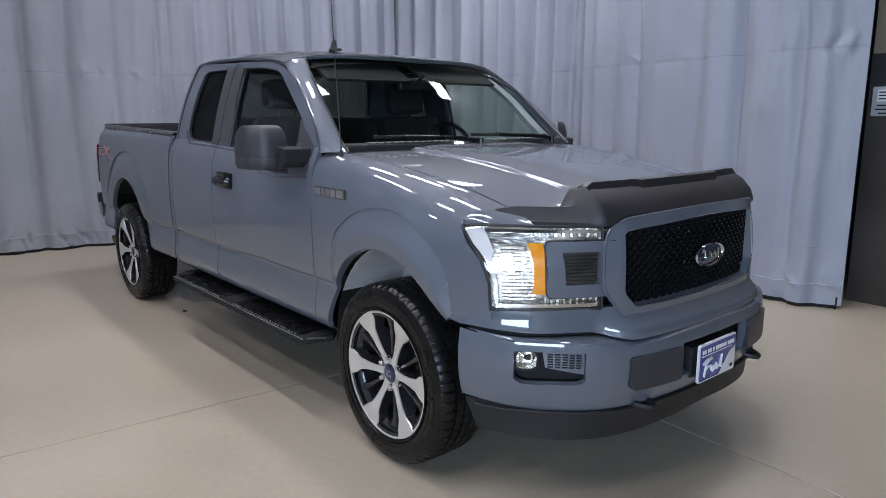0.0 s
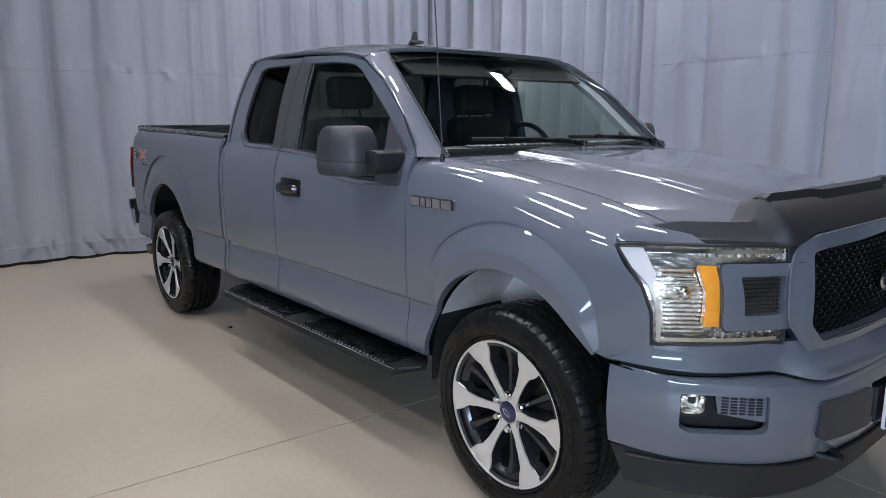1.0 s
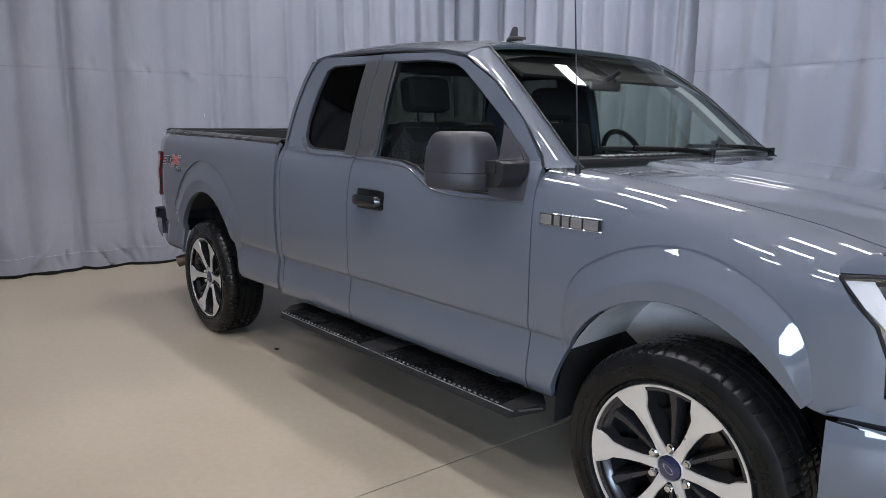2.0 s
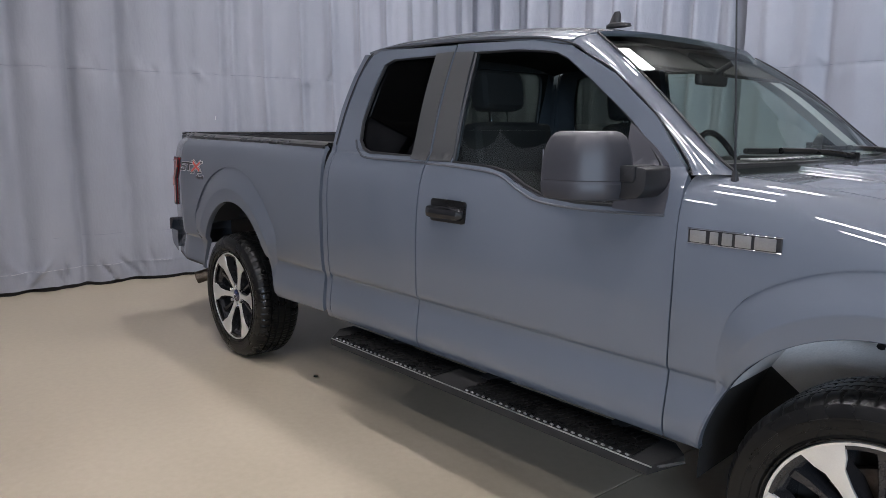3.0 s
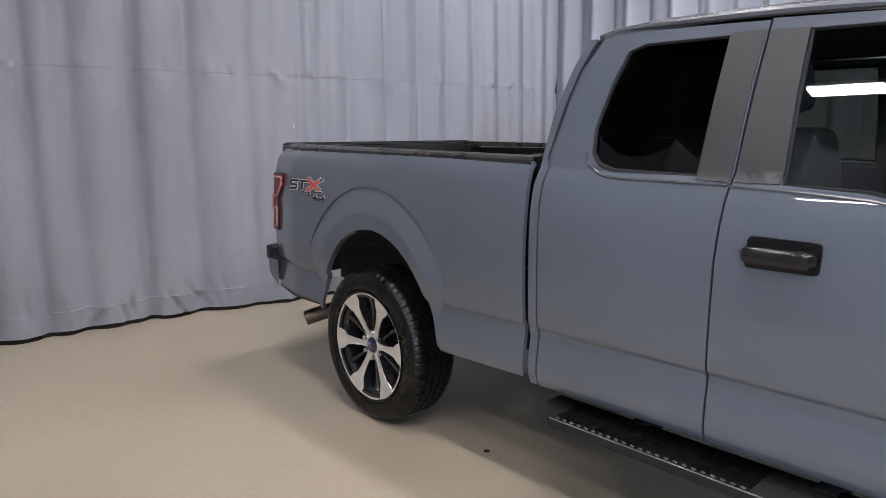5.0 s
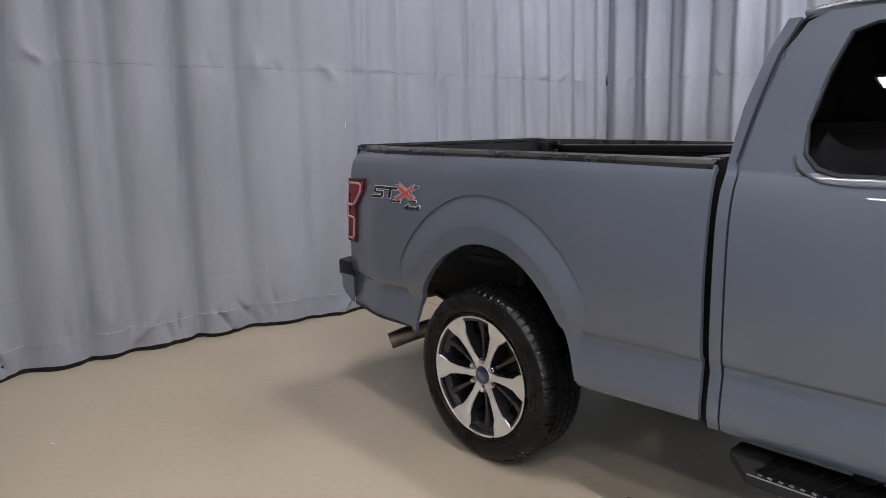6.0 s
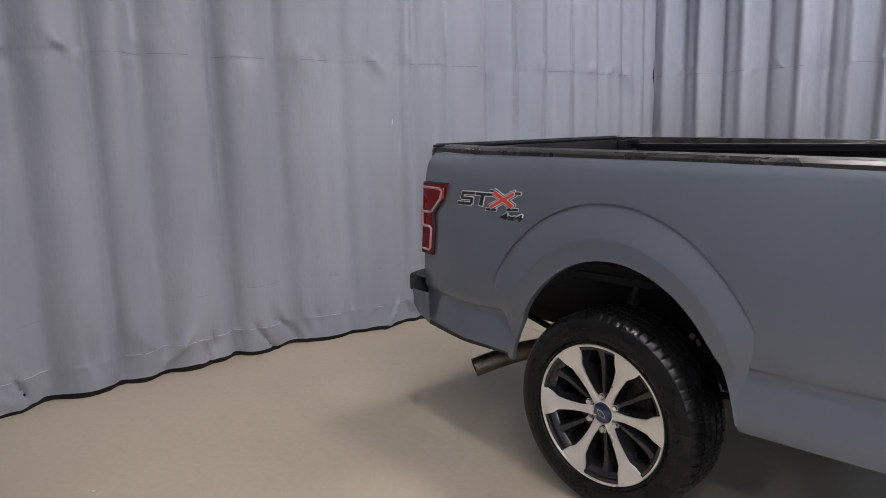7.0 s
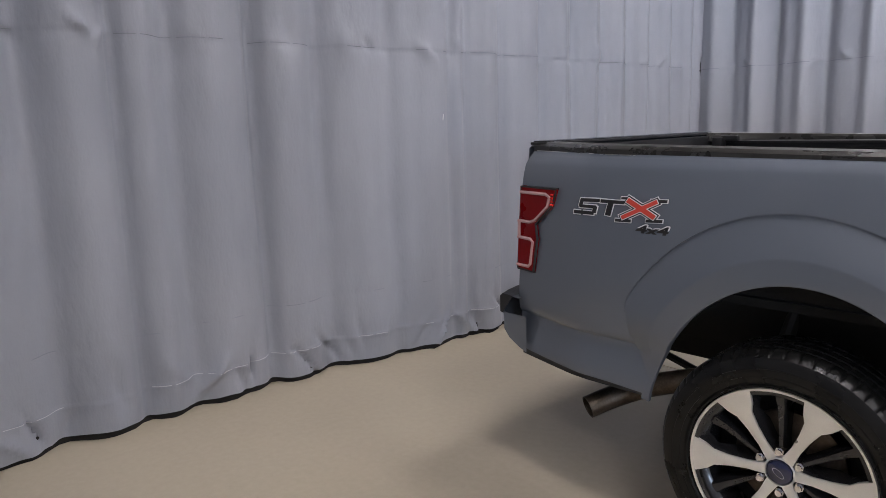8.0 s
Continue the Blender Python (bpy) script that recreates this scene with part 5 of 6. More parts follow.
def build_tail_lamp(bedside, s):
    f = side(s)
    out = [(-4.812, 0.918), (-4.708, 0.918), (-4.682, 1.059), (-4.694, 1.119), (-4.600, 1.202), (-4.576, 1.270), (-4.800, 1.268)]
    k = lambda q: (lambda x, z: f(x, z) + Vector((0, s * q, 0)))
    lamp = panel("tail_lamp", [out], k(0.013), (0, s, 0), REDLENS, bedside, 0.05, 0.03, "red tail lamp with pale light bars")
    part("tail_lamp_edge", tube([k(0.010)(x, z) for x, z in out + out[:1]], 0.006, 6), BLACK, lamp)
    def bar(pts, r=0.0075):
        part("light_bar", tube([k(0.0145)(x, z) for x, z in pts], r, 6), PINKLENS, lamp)
    bar([(-4.800, 1.245), (-4.635, 1.247), (-4.612, 1.236), (-4.622, 1.20), (-4.700, 1.135), (-4.728, 1.125), (-4.806, 1.125)])
    bar([(-4.808, 1.055), (-4.722, 1.055), (-4.708, 1.045), (-4.724, 0.950), (-4.737, 0.938), (-4.812, 0.936)])
    bar([(-4.800, 1.130), (-4.800, 1.060)])
    # brighter red imitates the marker's glow; nothing here emits
    for i in range(4):
        part("marker_cell", tube([k(0.0135)(x, 1.247 - 0.013 * i) for x in (-4.606, -4.592)], 0.0048, 6), REDBRIGHT, lamp, "marker cell painted brighter for its glow")
    part("lamp_rear_face", loft([[(x, s * y, z) for z in (0.92, 1.05, 1.15, 1.268)] for x, y in ((-4.812, width(-4.81, 1.1) - 0.004), (-4.825, 0.84), (-4.828, 0.80))]), REDLENS, lamp)


def letter(text, size, mat, parent, m, depth=0.002, shear=0.25, name="letters", bold=0.02):
    cu = bpy.data.curves.new("text", "FONT")
    cu.body, cu.size, cu.extrude, cu.shear, cu.offset = text, size, depth, shear, size * bold
    ob = bpy.data.objects.new("text", cu)
    scene.collection.objects.link(ob)
    dg = bpy.context.evaluated_depsgraph_get()
    me = bpy.data.meshes.new_from_object(ob.evaluated_get(dg))
    bpy.data.objects.remove(ob)
    bpy.data.curves.remove(cu)
    me.transform(m)
    me.materials.clear()
    me.materials.append(mat)
    me.name = name
    return finish(new(name, me), parent)


def build_side_letters(bedside, s):
    y = 0.9635
    def place(x, z, sx, sz, q):
        turn = Matrix(((1, 0, 0, 0), (0, 0, -1, 0), (0, 1, 0, 0), (0, 0, 0, 1))) if s < 0 else Matrix(((-1, 0, 0, 0), (0, 0, 1, 0), (0, 1, 0, 0), (0, 0, 0, 1)))
        lean = pose(0, 0, 0, -s * 4)
        x0 = x if s < 0 else -8.57 - x
        return Matrix.Translation((x0, s * (y + q), z)) @ lean @ turn @ Matrix.Diagonal((sx, sz, 1, 1))
    f = side(s)

    def stroke(name, a, b, half, grow, mat, lift):
        """A flat sign-written stroke between two places of the badge's own grid, wider by grow."""
        d = Vector((b[0] - a[0], b[1] - a[1])).normalized()
        n = Vector((-d.y, d.x)) * (half + grow)
        p, q = Vector(a) - d * grow, Vector(b) + d * grow
        rows = []
        for h in (lift, lift - 0.0016):
            row = []
            for u, v in (p + n, q + n, q - n, p - n):
                x, z = -4.513 + 0.000757 * u, 1.288 + 0.0000333 * u - v * (0.00073 - 0.00000016 * u)
                w = f(x, z) + Vector((0, s * h, 0))
                row.append((w.x if s < 0 else -8.54 - w.x, w.y, w.z))
            rows.append(row)
        part(name, loft(rows, True, True), mat, bedside, smooth=0)
    ST = (((90, 71), (200, 75), 9), ((98, 70), (89, 104), 11), ((84, 102), (181, 109), 8), ((178, 105), (171, 140), 11), ((48, 133), (170, 142), 9), ((206, 77), (336, 87), 9), ((264, 84), (249, 154), 15))
    X = (((352, 72), (496, 168), 13), ((504, 82), (326, 166), 11))
    SERIF = (((470, 78), (552, 82), 8), ((292, 178), (375, 184), 8), ((452, 184), (535, 188), 8), ((318, 62), (380, 66), 6))
    for i, (a, b, h) in enumerate(ST):
        stroke("letter_stroke", a, b, h, 0, BLACK, 0.0046 + 0.0001 * i)
        stroke("letter_outline", a, b, h, 5, WHITE, 0.0030 + 0.0001 * i)
    for i, (a, b, h) in enumerate(X):
        stroke("letter_stroke", a, b, h, 0, RED, 0.0064 + 0.0001 * i)
        stroke("letter_outline", a, b, h, 4, WHITE, 0.0056 + 0.0001 * i)
        stroke("letter_outline", a, b, h, 10, BLACK, 0.0048 + 0.0001 * i)
        stroke("letter_outline", a, b, h, 14, WHITE, 0.0038 + 0.0001 * i)
    for i, (a, b, h) in enumerate(SERIF):
        stroke("letter_stroke", a, b, h, 0, BLACK, 0.0050 + 0.0001 * i)
        stroke("letter_outline", a, b, h, 4, WHITE, 0.0034 + 0.0001 * i)
    letter("4x4", 0.047, BLACK, bedside, place(-4.212, 1.136, 1.75, 0.90, 0.0045), 0.001, 0.2, bold=0.03)
    for k in range(8):
        dx, dz = math.cos(k * math.pi / 4), math.sin(k * math.pi / 4)
        letter("4x4", 0.047, WHITE, bedside, place(-4.212 + dx * 0.0040, 1.136 + dz * 0.0036, 1.75, 0.90, 0.0025), 0.0006, 0.2, bold=0.04)


# plan of the nose: lines from the middle out to the side, low down and at lamp height
NOSE_LOW = spline([(1.000, 0.0, 0), (0.990, 0.25, 0), (0.950, 0.48, 0), (0.860, 0.665, 0), (0.680, 0.835, 0), (0.560, 0.905, 0), (0.430, 0.950, 0), (0.330, 0.968, 0)], 10)
NOSE_TOP = spline([(0.915, 0.0, 0), (0.905, 0.25, 0), (0.870, 0.46, 0), (0.815, 0.565, 0), (0.700, 0.755, 0), (0.570, 0.872, 0), (0.430, 0.936, 0), (0.330, 0.960, 0)], 10)


def run_of(P):
    r = [0.0]
    for a, b in zip(P, P[1:]):
        r.append(r[-1] + (b - a).length)
    return r


RUN_LOW, RUN_TOP = run_of(NOSE_LOW), run_of(NOSE_TOP)


def s_top(y=None, x=None):
    """The run along the upper nose line at a breadth or a length."""
    return float(np.interp(y, [p.y for p in NOSE_TOP], RUN_TOP)) if x is None else float(np.interp(-x, [-p.x for p in NOSE_TOP], RUN_TOP))


def s_low(y=None, x=None):
    return float(np.interp(y, [p.y for p in NOSE_LOW], RUN_LOW)) if x is None else float(np.interp(-x, [-p.x for p in NOSE_LOW], RUN_LOW))


def nose(P, run, push=0.0, slope=0.0, z0=0.0):
    def f(u, z):
        a = abs(u)
        x, y = np.interp(a, run, [p.x for p in P]), np.interp(a, run, [p.y for p in P])
        x2, y2 = np.interp(a + 0.02, run, [p.x for p in P]), np.interp(a + 0.02, run, [p.y for p in P])
        x1, y1 = np.interp(a - 0.02, run, [p.x for p in P]) if a > 0.02 else P[0].x, np.interp(a - 0.02, run, [p.y for p in P]) if a > 0.02 else -0.02
        d = Vector((x2 - x1, y2 - y1, 0)).normalized()
        n = Vector((d.y, -d.x, 0))
        p = Vector((x, y, z)) + n * (push + slope * (z - z0))
        return Vector((p.x, p.y if u >= 0 else -p.y, z))
    return f


def build_nose(truck):
    low = nose(NOSE_LOW, RUN_LOW)
    def bulged(u, z):
        p = nose(NOSE_LOW, RUN_LOW, -0.035 * ((z - 0.60) / 0.17) ** 2)(u, z)
        return p
    e = s_low(x=0.438)
    bumper_out = [(-e, 0.715), (-e, 0.60), (-e, 0.44), (-s_low(y=0.80), 0.415), (0, 0.435), (s_low(y=0.80), 0.415), (e, 0.44), (e, 0.60), (e, 0.715), (s_low(y=0.86), 0.690), (s_low(y=0.60), 0.688), (s_low(y=0.50), 0.668), (s_low(y=0.30), 0.680), (0, 0.690), (-s_low(y=0.30), 0.680), (-s_low(y=0.50), 0.668), (-s_low(y=0.60), 0.688), (-s_low(y=0.86), 0.690)]
    holes = []
    for s in (-1, 1):
        a, b = s_low(y=0.858), s_low(y=0.680)
        holes.append(rounded([(s * a, 0.656), (s * b, 0.660), (s * b, 0.545), (s * (b + 0.03), 0.532), (s * (a - 0.03), 0.527), (s * a, 0.545)], 0.012))
    c = s_low(y=0.255)
    holes.append(rounded([(-c, 0.640), (c, 0.640), (c, 0.500), (-c, 0.500)], 0.01))
    bumper = panel("front_bumper", [bumper_out] + holes, bulged, (1, 0, 0), PAINT, truck, 0.03, 0.03, "grey-blue painted front bumper")
    inner = nose(NOSE_LOW, RUN_LOW, -0.075)
    panel("bumper_void", [[(-1.0, 0.46), (1.0, 0.46), (1.0, 0.70), (-1.0, 0.70)]], inner, (1, 0, 0), DARK, bumper, 0.06, 0.005)
    for s in (-1, 1):
        # fog lamp and the slotted blade beside it
        a = s_low(y=0.832)
        p = nose(NOSE_LOW, RUN_LOW, -0.050)(s * a, 0.610)
        turn = Matrix.Translation(p) @ pose(0, 0, 0, 0, 0, s * 42)

        def square_ring(r, o, h=0.86):
            ring = []
            for k in range(28):
                c, q = math.cos(2 * math.pi * k / 28), math.sin(2 * math.pi * k / 28)
                ring.append((o, r * math.copysign(abs(c) ** 0.55, c), r * h * math.copysign(abs(q) ** 0.55, q)))
            return ring
        lamp = part("fog_lamp", loft([square_ring(r, o) for r, o in ((0.042, -0.03), (0.042, 0.004), (0.039, 0.010), (0.036, 0.004), (0.026, -0.020), (0.010, -0.026), (0.001, -0.027))], True), REFLECTOR, truck, "clear squarish fog lamp")
        lamp.matrix_basis = turn
        part("fog_glass", loft([square_ring(r, o) for r, o in ((0.038, 0.006), (0.026, 0.012), (0.001, 0.014), (0.001, 0.010), (0.026, 0.008), (0.038, 0.003))], True), CLEAR, lamp).visible_shadow = False
        part("fog_bezel", loft([square_ring(r, o) for r, o in ((0.044, 0.002), (0.048, 0.012), (0.041, 0.013), (0.040, 0.004))], True), BLACK, lamp)
        blade = panel("bumper_blade", [[(s * s_low(y=0.792), 0.655), (s * s_low(y=0.682), 0.658), (s * s_low(y=0.682), 0.570), (s * s_low(y=0.785), 0.594)]], nose(NOSE_LOW, RUN_LOW, -0.018), (1, 0, 0), PAINT, bumper, 0.05, 0.012)
        for i in range(6):
            z = 0.597 + 0.0098 * i
            for j in range(5):
                y0, y1 = 0.692 + 0.092 * j / 5, 0.692 + 0.092 * (j + 0.74) / 5
                pts = [nose(NOSE_LOW, RUN_LOW, -0.016)(s * s_low(y=y), z - 0.012 * (0.784 - y)) for y in (y0, y1)]
                part("slot", tube(pts, 0.0030, 5), BLACK, bumper)
        # black pads
        a, b = s_low(y=0.53), s_low(y=0.265)
        pad = panel("bumper_pad", [rounded([(s * a, 0.632), (s * b, 0.632), (s * b, 0.500), (s * (a - 0.02), 0.500), (s * a, 0.52)], 0.02)], nose(NOSE_LOW, RUN_LOW, 0.010), (1, 0, 0), MATTE_GREY, bumper, 0.04, 0.05, "dark plastic bumper pad")
        # tow hook under the bumper
        hook = part("tow_hook", tube(spline([(0.82, s * 0.40, 0.43), (0.93, s * 0.395, 0.425), (0.975, s * 0.43, 0.42), (0.93, s * 0.465, 0.425), (0.82, s * 0.46, 0.43)], 6), 0.013, 8), BLACK, truck, "black tow hook")
        # inner front of the bumper's side return
    # dark air dam
    dam = panel("air_dam", [[(-s_low(x=0.44), 0.425), (-s_low(x=0.49), 0.30), (-s_low(y=0.75), 0.285), (0, 0.32), (s_low(y=0.75), 0.285), (s_low(x=0.49), 0.30), (s_low(x=0.44), 0.425), (0, 0.445)]], nose(NOSE_LOW, RUN_LOW, -0.045, 0.10, 0.43), (1, 0, 0), BLACK, truck, 0.04, 0.01, "black plastic air dam")
    part("dam_lip", tube([nose(NOSE_LOW, RUN_LOW, -0.035)(u, 0.405 + 0.01 * (1 - abs(u))) for u in np.linspace(-1.15, 1.15, 41)], 0.008, 6), BLACK, dam)
    # license frame with a dealer's plate
    plate = part("front_plate", prism(rounded([(-0.178, 0.455), (0.118, 0.455), (0.118, 0.617), (-0.178, 0.617)], 0.016), 0.010, "yz", 1.006, 0.002), WHITE, truck, "white and blue dealer plate with a pale rim")
    part("plate_field", prism(rounded([(-0.170, 0.463), (-0.020, 0.463), (0.060, 0.545), (0.110, 0.560), (0.110, 0.609), (-0.170, 0.609)], 0.008), 0.003, "yz", 1.0165), BLUE, plate, "blue printed field", 0)
    rnd = random.Random(8)
    y = -0.160
    while y < 0.092:
        w = rnd.uniform(0.010, 0.020)
        part("plate_mark", block((0.002, w, 0.017), (1.0205, y + w / 2, 0.585), 0.0006, 1, (8, 0, 0)), WHITE, plate, smooth=0)
        y += w + rnd.choice((0.004, 0.004, 0.012))
    part("plate_bar", block((0.002, 0.235, 0.004), (1.0205, -0.045, 0.568)), WHITE, plate, smooth=0)
    script = spline([(1.021, y, z) for y, z in ((-0.150, 0.535), (-0.120, 0.548), (-0.085, 0.549), (-0.125, 0.535), (-0.142, 0.480), (-0.130, 0.512), (-0.092, 0.520), (-0.088, 0.500), (-0.072, 0.512), (-0.076, 0.492), (-0.058, 0.505), (-0.050, 0.520), (-0.045, 0.496), (-0.028, 0.505), (-0.018, 0.512), (-0.006, 0.548), (-0.014, 0.500), (0.004, 0.498))], 5)
    part("plate_script", tube(script, 0.0055, 6), WHITE, plate, "white looped script stroke")
    part("plate_spot", block((0.002, 0.016, 0.012), (1.0175, 0.085, 0.478)), DARK, plate, smooth=0)
    part("plate_bracket", block((0.05, 0.30, 0.13), (0.965, -0.035, 0.54), 0.01), BLACK, plate)
    # lower fascia strip between bumper and lamps
    top = nose(NOSE_TOP, RUN_TOP)
    e = s_top(x=0.432)
    strip_out = [(-e, 0.738), (-s_top(x=0.55), 0.800), (-s_top(y=0.585), 0.803), (-s_top(y=0.48), 0.81), (-s_top(y=0.42), 0.775), (0, 0.770), (s_top(y=0.42), 0.775), (s_top(y=0.48), 0.81), (s_top(y=0.585), 0.803), (s_top(x=0.55), 0.800), (e, 0.738), (s_top(y=0.80), 0.720), (s_top(y=0.60), 0.716), (s_top(y=0.48), 0.690), (0, 0.696), (-s_top(y=0.48), 0.690), (-s_top(y=0.60), 0.716), (-s_top(y=0.80), 0.720)]
    def shelf(u, z):
        k = smoothstep(0.62, 0.45, abs(u))
        return nose(NOSE_TOP, RUN_TOP, (0.012 + 0.05 * k) * smoothstep(0.80, 0.71, z))(u, z)
    panel("fascia_strip", [strip_out], shelf, (1, 0, 0), PAINT, truck, 0.03, 0.03, "grey-blue strip under lamps and grille")
    rows = []
    zt = pchip([0.0, 0.30, 0.50, 0.62, 0.9, 1.2], [0.690, 0.680, 0.668, 0.688, 0.690, 0.712])
    for u in np.linspace(-e + 0.01, e - 0.01, 61):
        p, q = bulged(u, zt(abs(u)) - 0.001), nose(NOSE_TOP, RUN_TOP, 0.0)(u * 0.985, zt(abs(u)) + 0.012)
        rows.append([p, p + (q - p) * 0.2 + Vector((0, 0, 0.006)), p + (q - p) * 0.6 + Vector((0, 0, 0.007)), q])
    part("bumper_shelf", loft(rows), PAINT, bumper, "", 60)
    panel("fascia_shadow_gap", [[(-1.1, 0.66), (1.1, 0.66), (1.1, 0.73), (-1.1, 0.73)]], nose(NOSE_TOP, RUN_TOP, -0.02), (1, 0, 0), DARK, truck, 0.06, 0.004)
    build_grille(truck)
    for s in (-1, 1):
        build_head_lamp(truck, s)


def build_grille(truck):
    g = nose(NOSE_TOP, RUN_TOP, 0.012)
    def face(u, z):
        return nose(NOSE_TOP, RUN_TOP, 0.018 - 0.02 * ((z - 0.95) / 0.2) ** 2 - 0.06 * (z - 0.95))(u, z)
    a = s_top(y=0.565)
    outer = rounded([(-a, 1.03), (-a + 0.02, 1.105), (-a + 0.10, 1.142), (0, 1.158), (a - 0.10, 1.142), (a - 0.02, 1.105), (a, 1.03), (a, 0.88), (a - 0.09, 0.760), (0, 0.752), (-a + 0.09, 0.760), (-a, 0.88)], 0.03)
    b = s_top(y=0.492)
    inner = rounded([(-b, 1.085), (-b + 0.02, 1.098), (0, 1.118), (b - 0.02, 1.098), (b, 1.085), (b, 0.86), (b - 0.055, 0.800), (0, 0.800), (-b + 0.055, 0.800), (-b, 0.86)], 0.02)
    grille = panel("grille", [outer, inner], face, (1, 0, 0), PAINT, truck, 0.03, 0.06, "grey-blue grille surround with black honeycomb mesh")
    panel("grille_back", [[(-b - 0.02, 0.79), (b + 0.02, 0.79), (b + 0.02, 1.13), (-b - 0.02, 1.13)]], nose(NOSE_TOP, RUN_TOP, -0.07), (1, 0, 0), DARK, grille, 0.06, 0.005)
    part("grille_rim", tube([face(u, z) + Vector((0.001, 0, 0)) for u, z in outer + outer[:1]], 0.005, 8), PAINT, grille)
    deep = nose(NOSE_TOP, RUN_TOP, -0.020)
    part("grille_bevel", loft([[face(u, z) for u, z in inner + inner[:1]], [deep(u * 0.975, 0.95 + (z - 0.95) * 0.94) for u, z in inner + inner[:1]]]), PAINT, grille, "", 30)
    # chrome line stands for the highlight on the surround's painted edge
    part("grille_edge_glint", tube([face(u, z) + Vector((-0.004, 0, 0)) for u, z in inner + inner[:1]], 0.0035, 6), CHROME, grille, "thin chrome line drawn for the bevel's highlight")
    back = nose(NOSE_TOP, RUN_TOP, -0.022)
    # honeycomb: flat hexagon rings in staggered rows
    w, h = 0.046, 0.0235
    cells = bmesh.new()
    for j in range(-9, 9):
        for i in range(-13, 14):
            cu, cz = (i + 0.5 * (j % 2)) * w, 0.95 + j * h * 0.80
            if not (abs(cu) < b - 0.01 - (0.05 if cz < 0.85 else 0) and 0.806 < cz < 1.095):
                continue
            ring = [(cu + w * 0.5 * math.cos(k * math.pi / 3), cz + h * 0.52 * math.sin(k * math.pi / 3)) for k in range(6)]
            hole = [(cu + w * 0.40 * math.cos(k * math.pi / 3), cz + h * 0.36 * math.sin(k * math.pi / 3)) for k in range(6)]
            va = [cells.verts.new(back(u, z)) for u, z in ring]
            vb = [cells.verts.new(back(u, z) + Vector((0.004, 0, 0))) for u, z in hole]
            vc = [cells.verts.new(back(u, z) + Vector((-0.025, 0, 0))) for u, z in hole]
            for k in range(6):
                m = (k + 1) % 6
                cells.faces.new((va[k], va[m], vb[m], vb[k]))
                cells.faces.new((vb[k], vb[m], vc[m], vc[k]))
    tagged(part("mesh_insert", cells, SATIN_BLACK, grille, "black honeycomb mesh", 0), kind="stuff")
    # oval emblem, drawn plain
    p = back(0.0, 0.955) + Vector((0.030, 0, 0))
    prof = [(0.108, 0.0), (0.112, 0.012), (0.106, 0.018), (0.098, 0.014), (0.096, 0.010)]
    rows = [[(p.x + o, p.y + r * math.cos(t), p.z + r * 0.44 * math.sin(t)) for t in [2 * math.pi * k / 48 for k in range(48)]] for r, o in prof]
    em = part("emblem_ring", loft(rows, True), CHROME, truck, "chrome oval emblem with a dark field")
    rows = [[(p.x + o, p.y + r * math.cos(t), p.z + r * 0.42 * math.sin(t)) for t in [2 * math.pi * k / 48 for k in range(48)]] for r, o in ((0.098, 0.008), (0.06, 0.012), (0.002, 0.013))]
    part("emblem_field", loft(rows, True), NAVY, em)
    part("emblem_stroke", tube(spline([(p.x + 0.014, p.y + y, p.z + z) for y, z in ((-0.07, 0.012), (-0.05, 0.024), (-0.04, -0.010), (-0.055, -0.022), (-0.02, -0.012), (-0.005, 0.008), (0.012, -0.012), (0.028, 0.008), (0.045, -0.014), (0.058, 0.024), (0.06, -0.014))], 5), 0.0045, 6), CHROME, em)
    part("camera_stud", tube([(p.x - 0.002, p.y - 0.19, p.z - 0.006), (p.x + 0.008, p.y - 0.19, p.z - 0.006)], 0.006, 8), CHROME, grille)


def lamp_face(s, push=0.0):
    """The headlamp's front, from the grille (a = 0) to the fender (a = 1)."""
    def f(a, z):
        inner = Vector((0.818 - 0.03 * (z - 0.80), 0.562, z))
        x = LAMP_X(z)
        outer = Vector((x, fender_width(x, z) - 0.002, z))
        p = inner + (outer - inner) * a + Vector((0.62, 0.78, 0.1)) * (0.03 * 4 * a * (1 - a) * (1 - 0.4 * a) + push)
        return Vector((p.x, s * p.y, z))
    return f


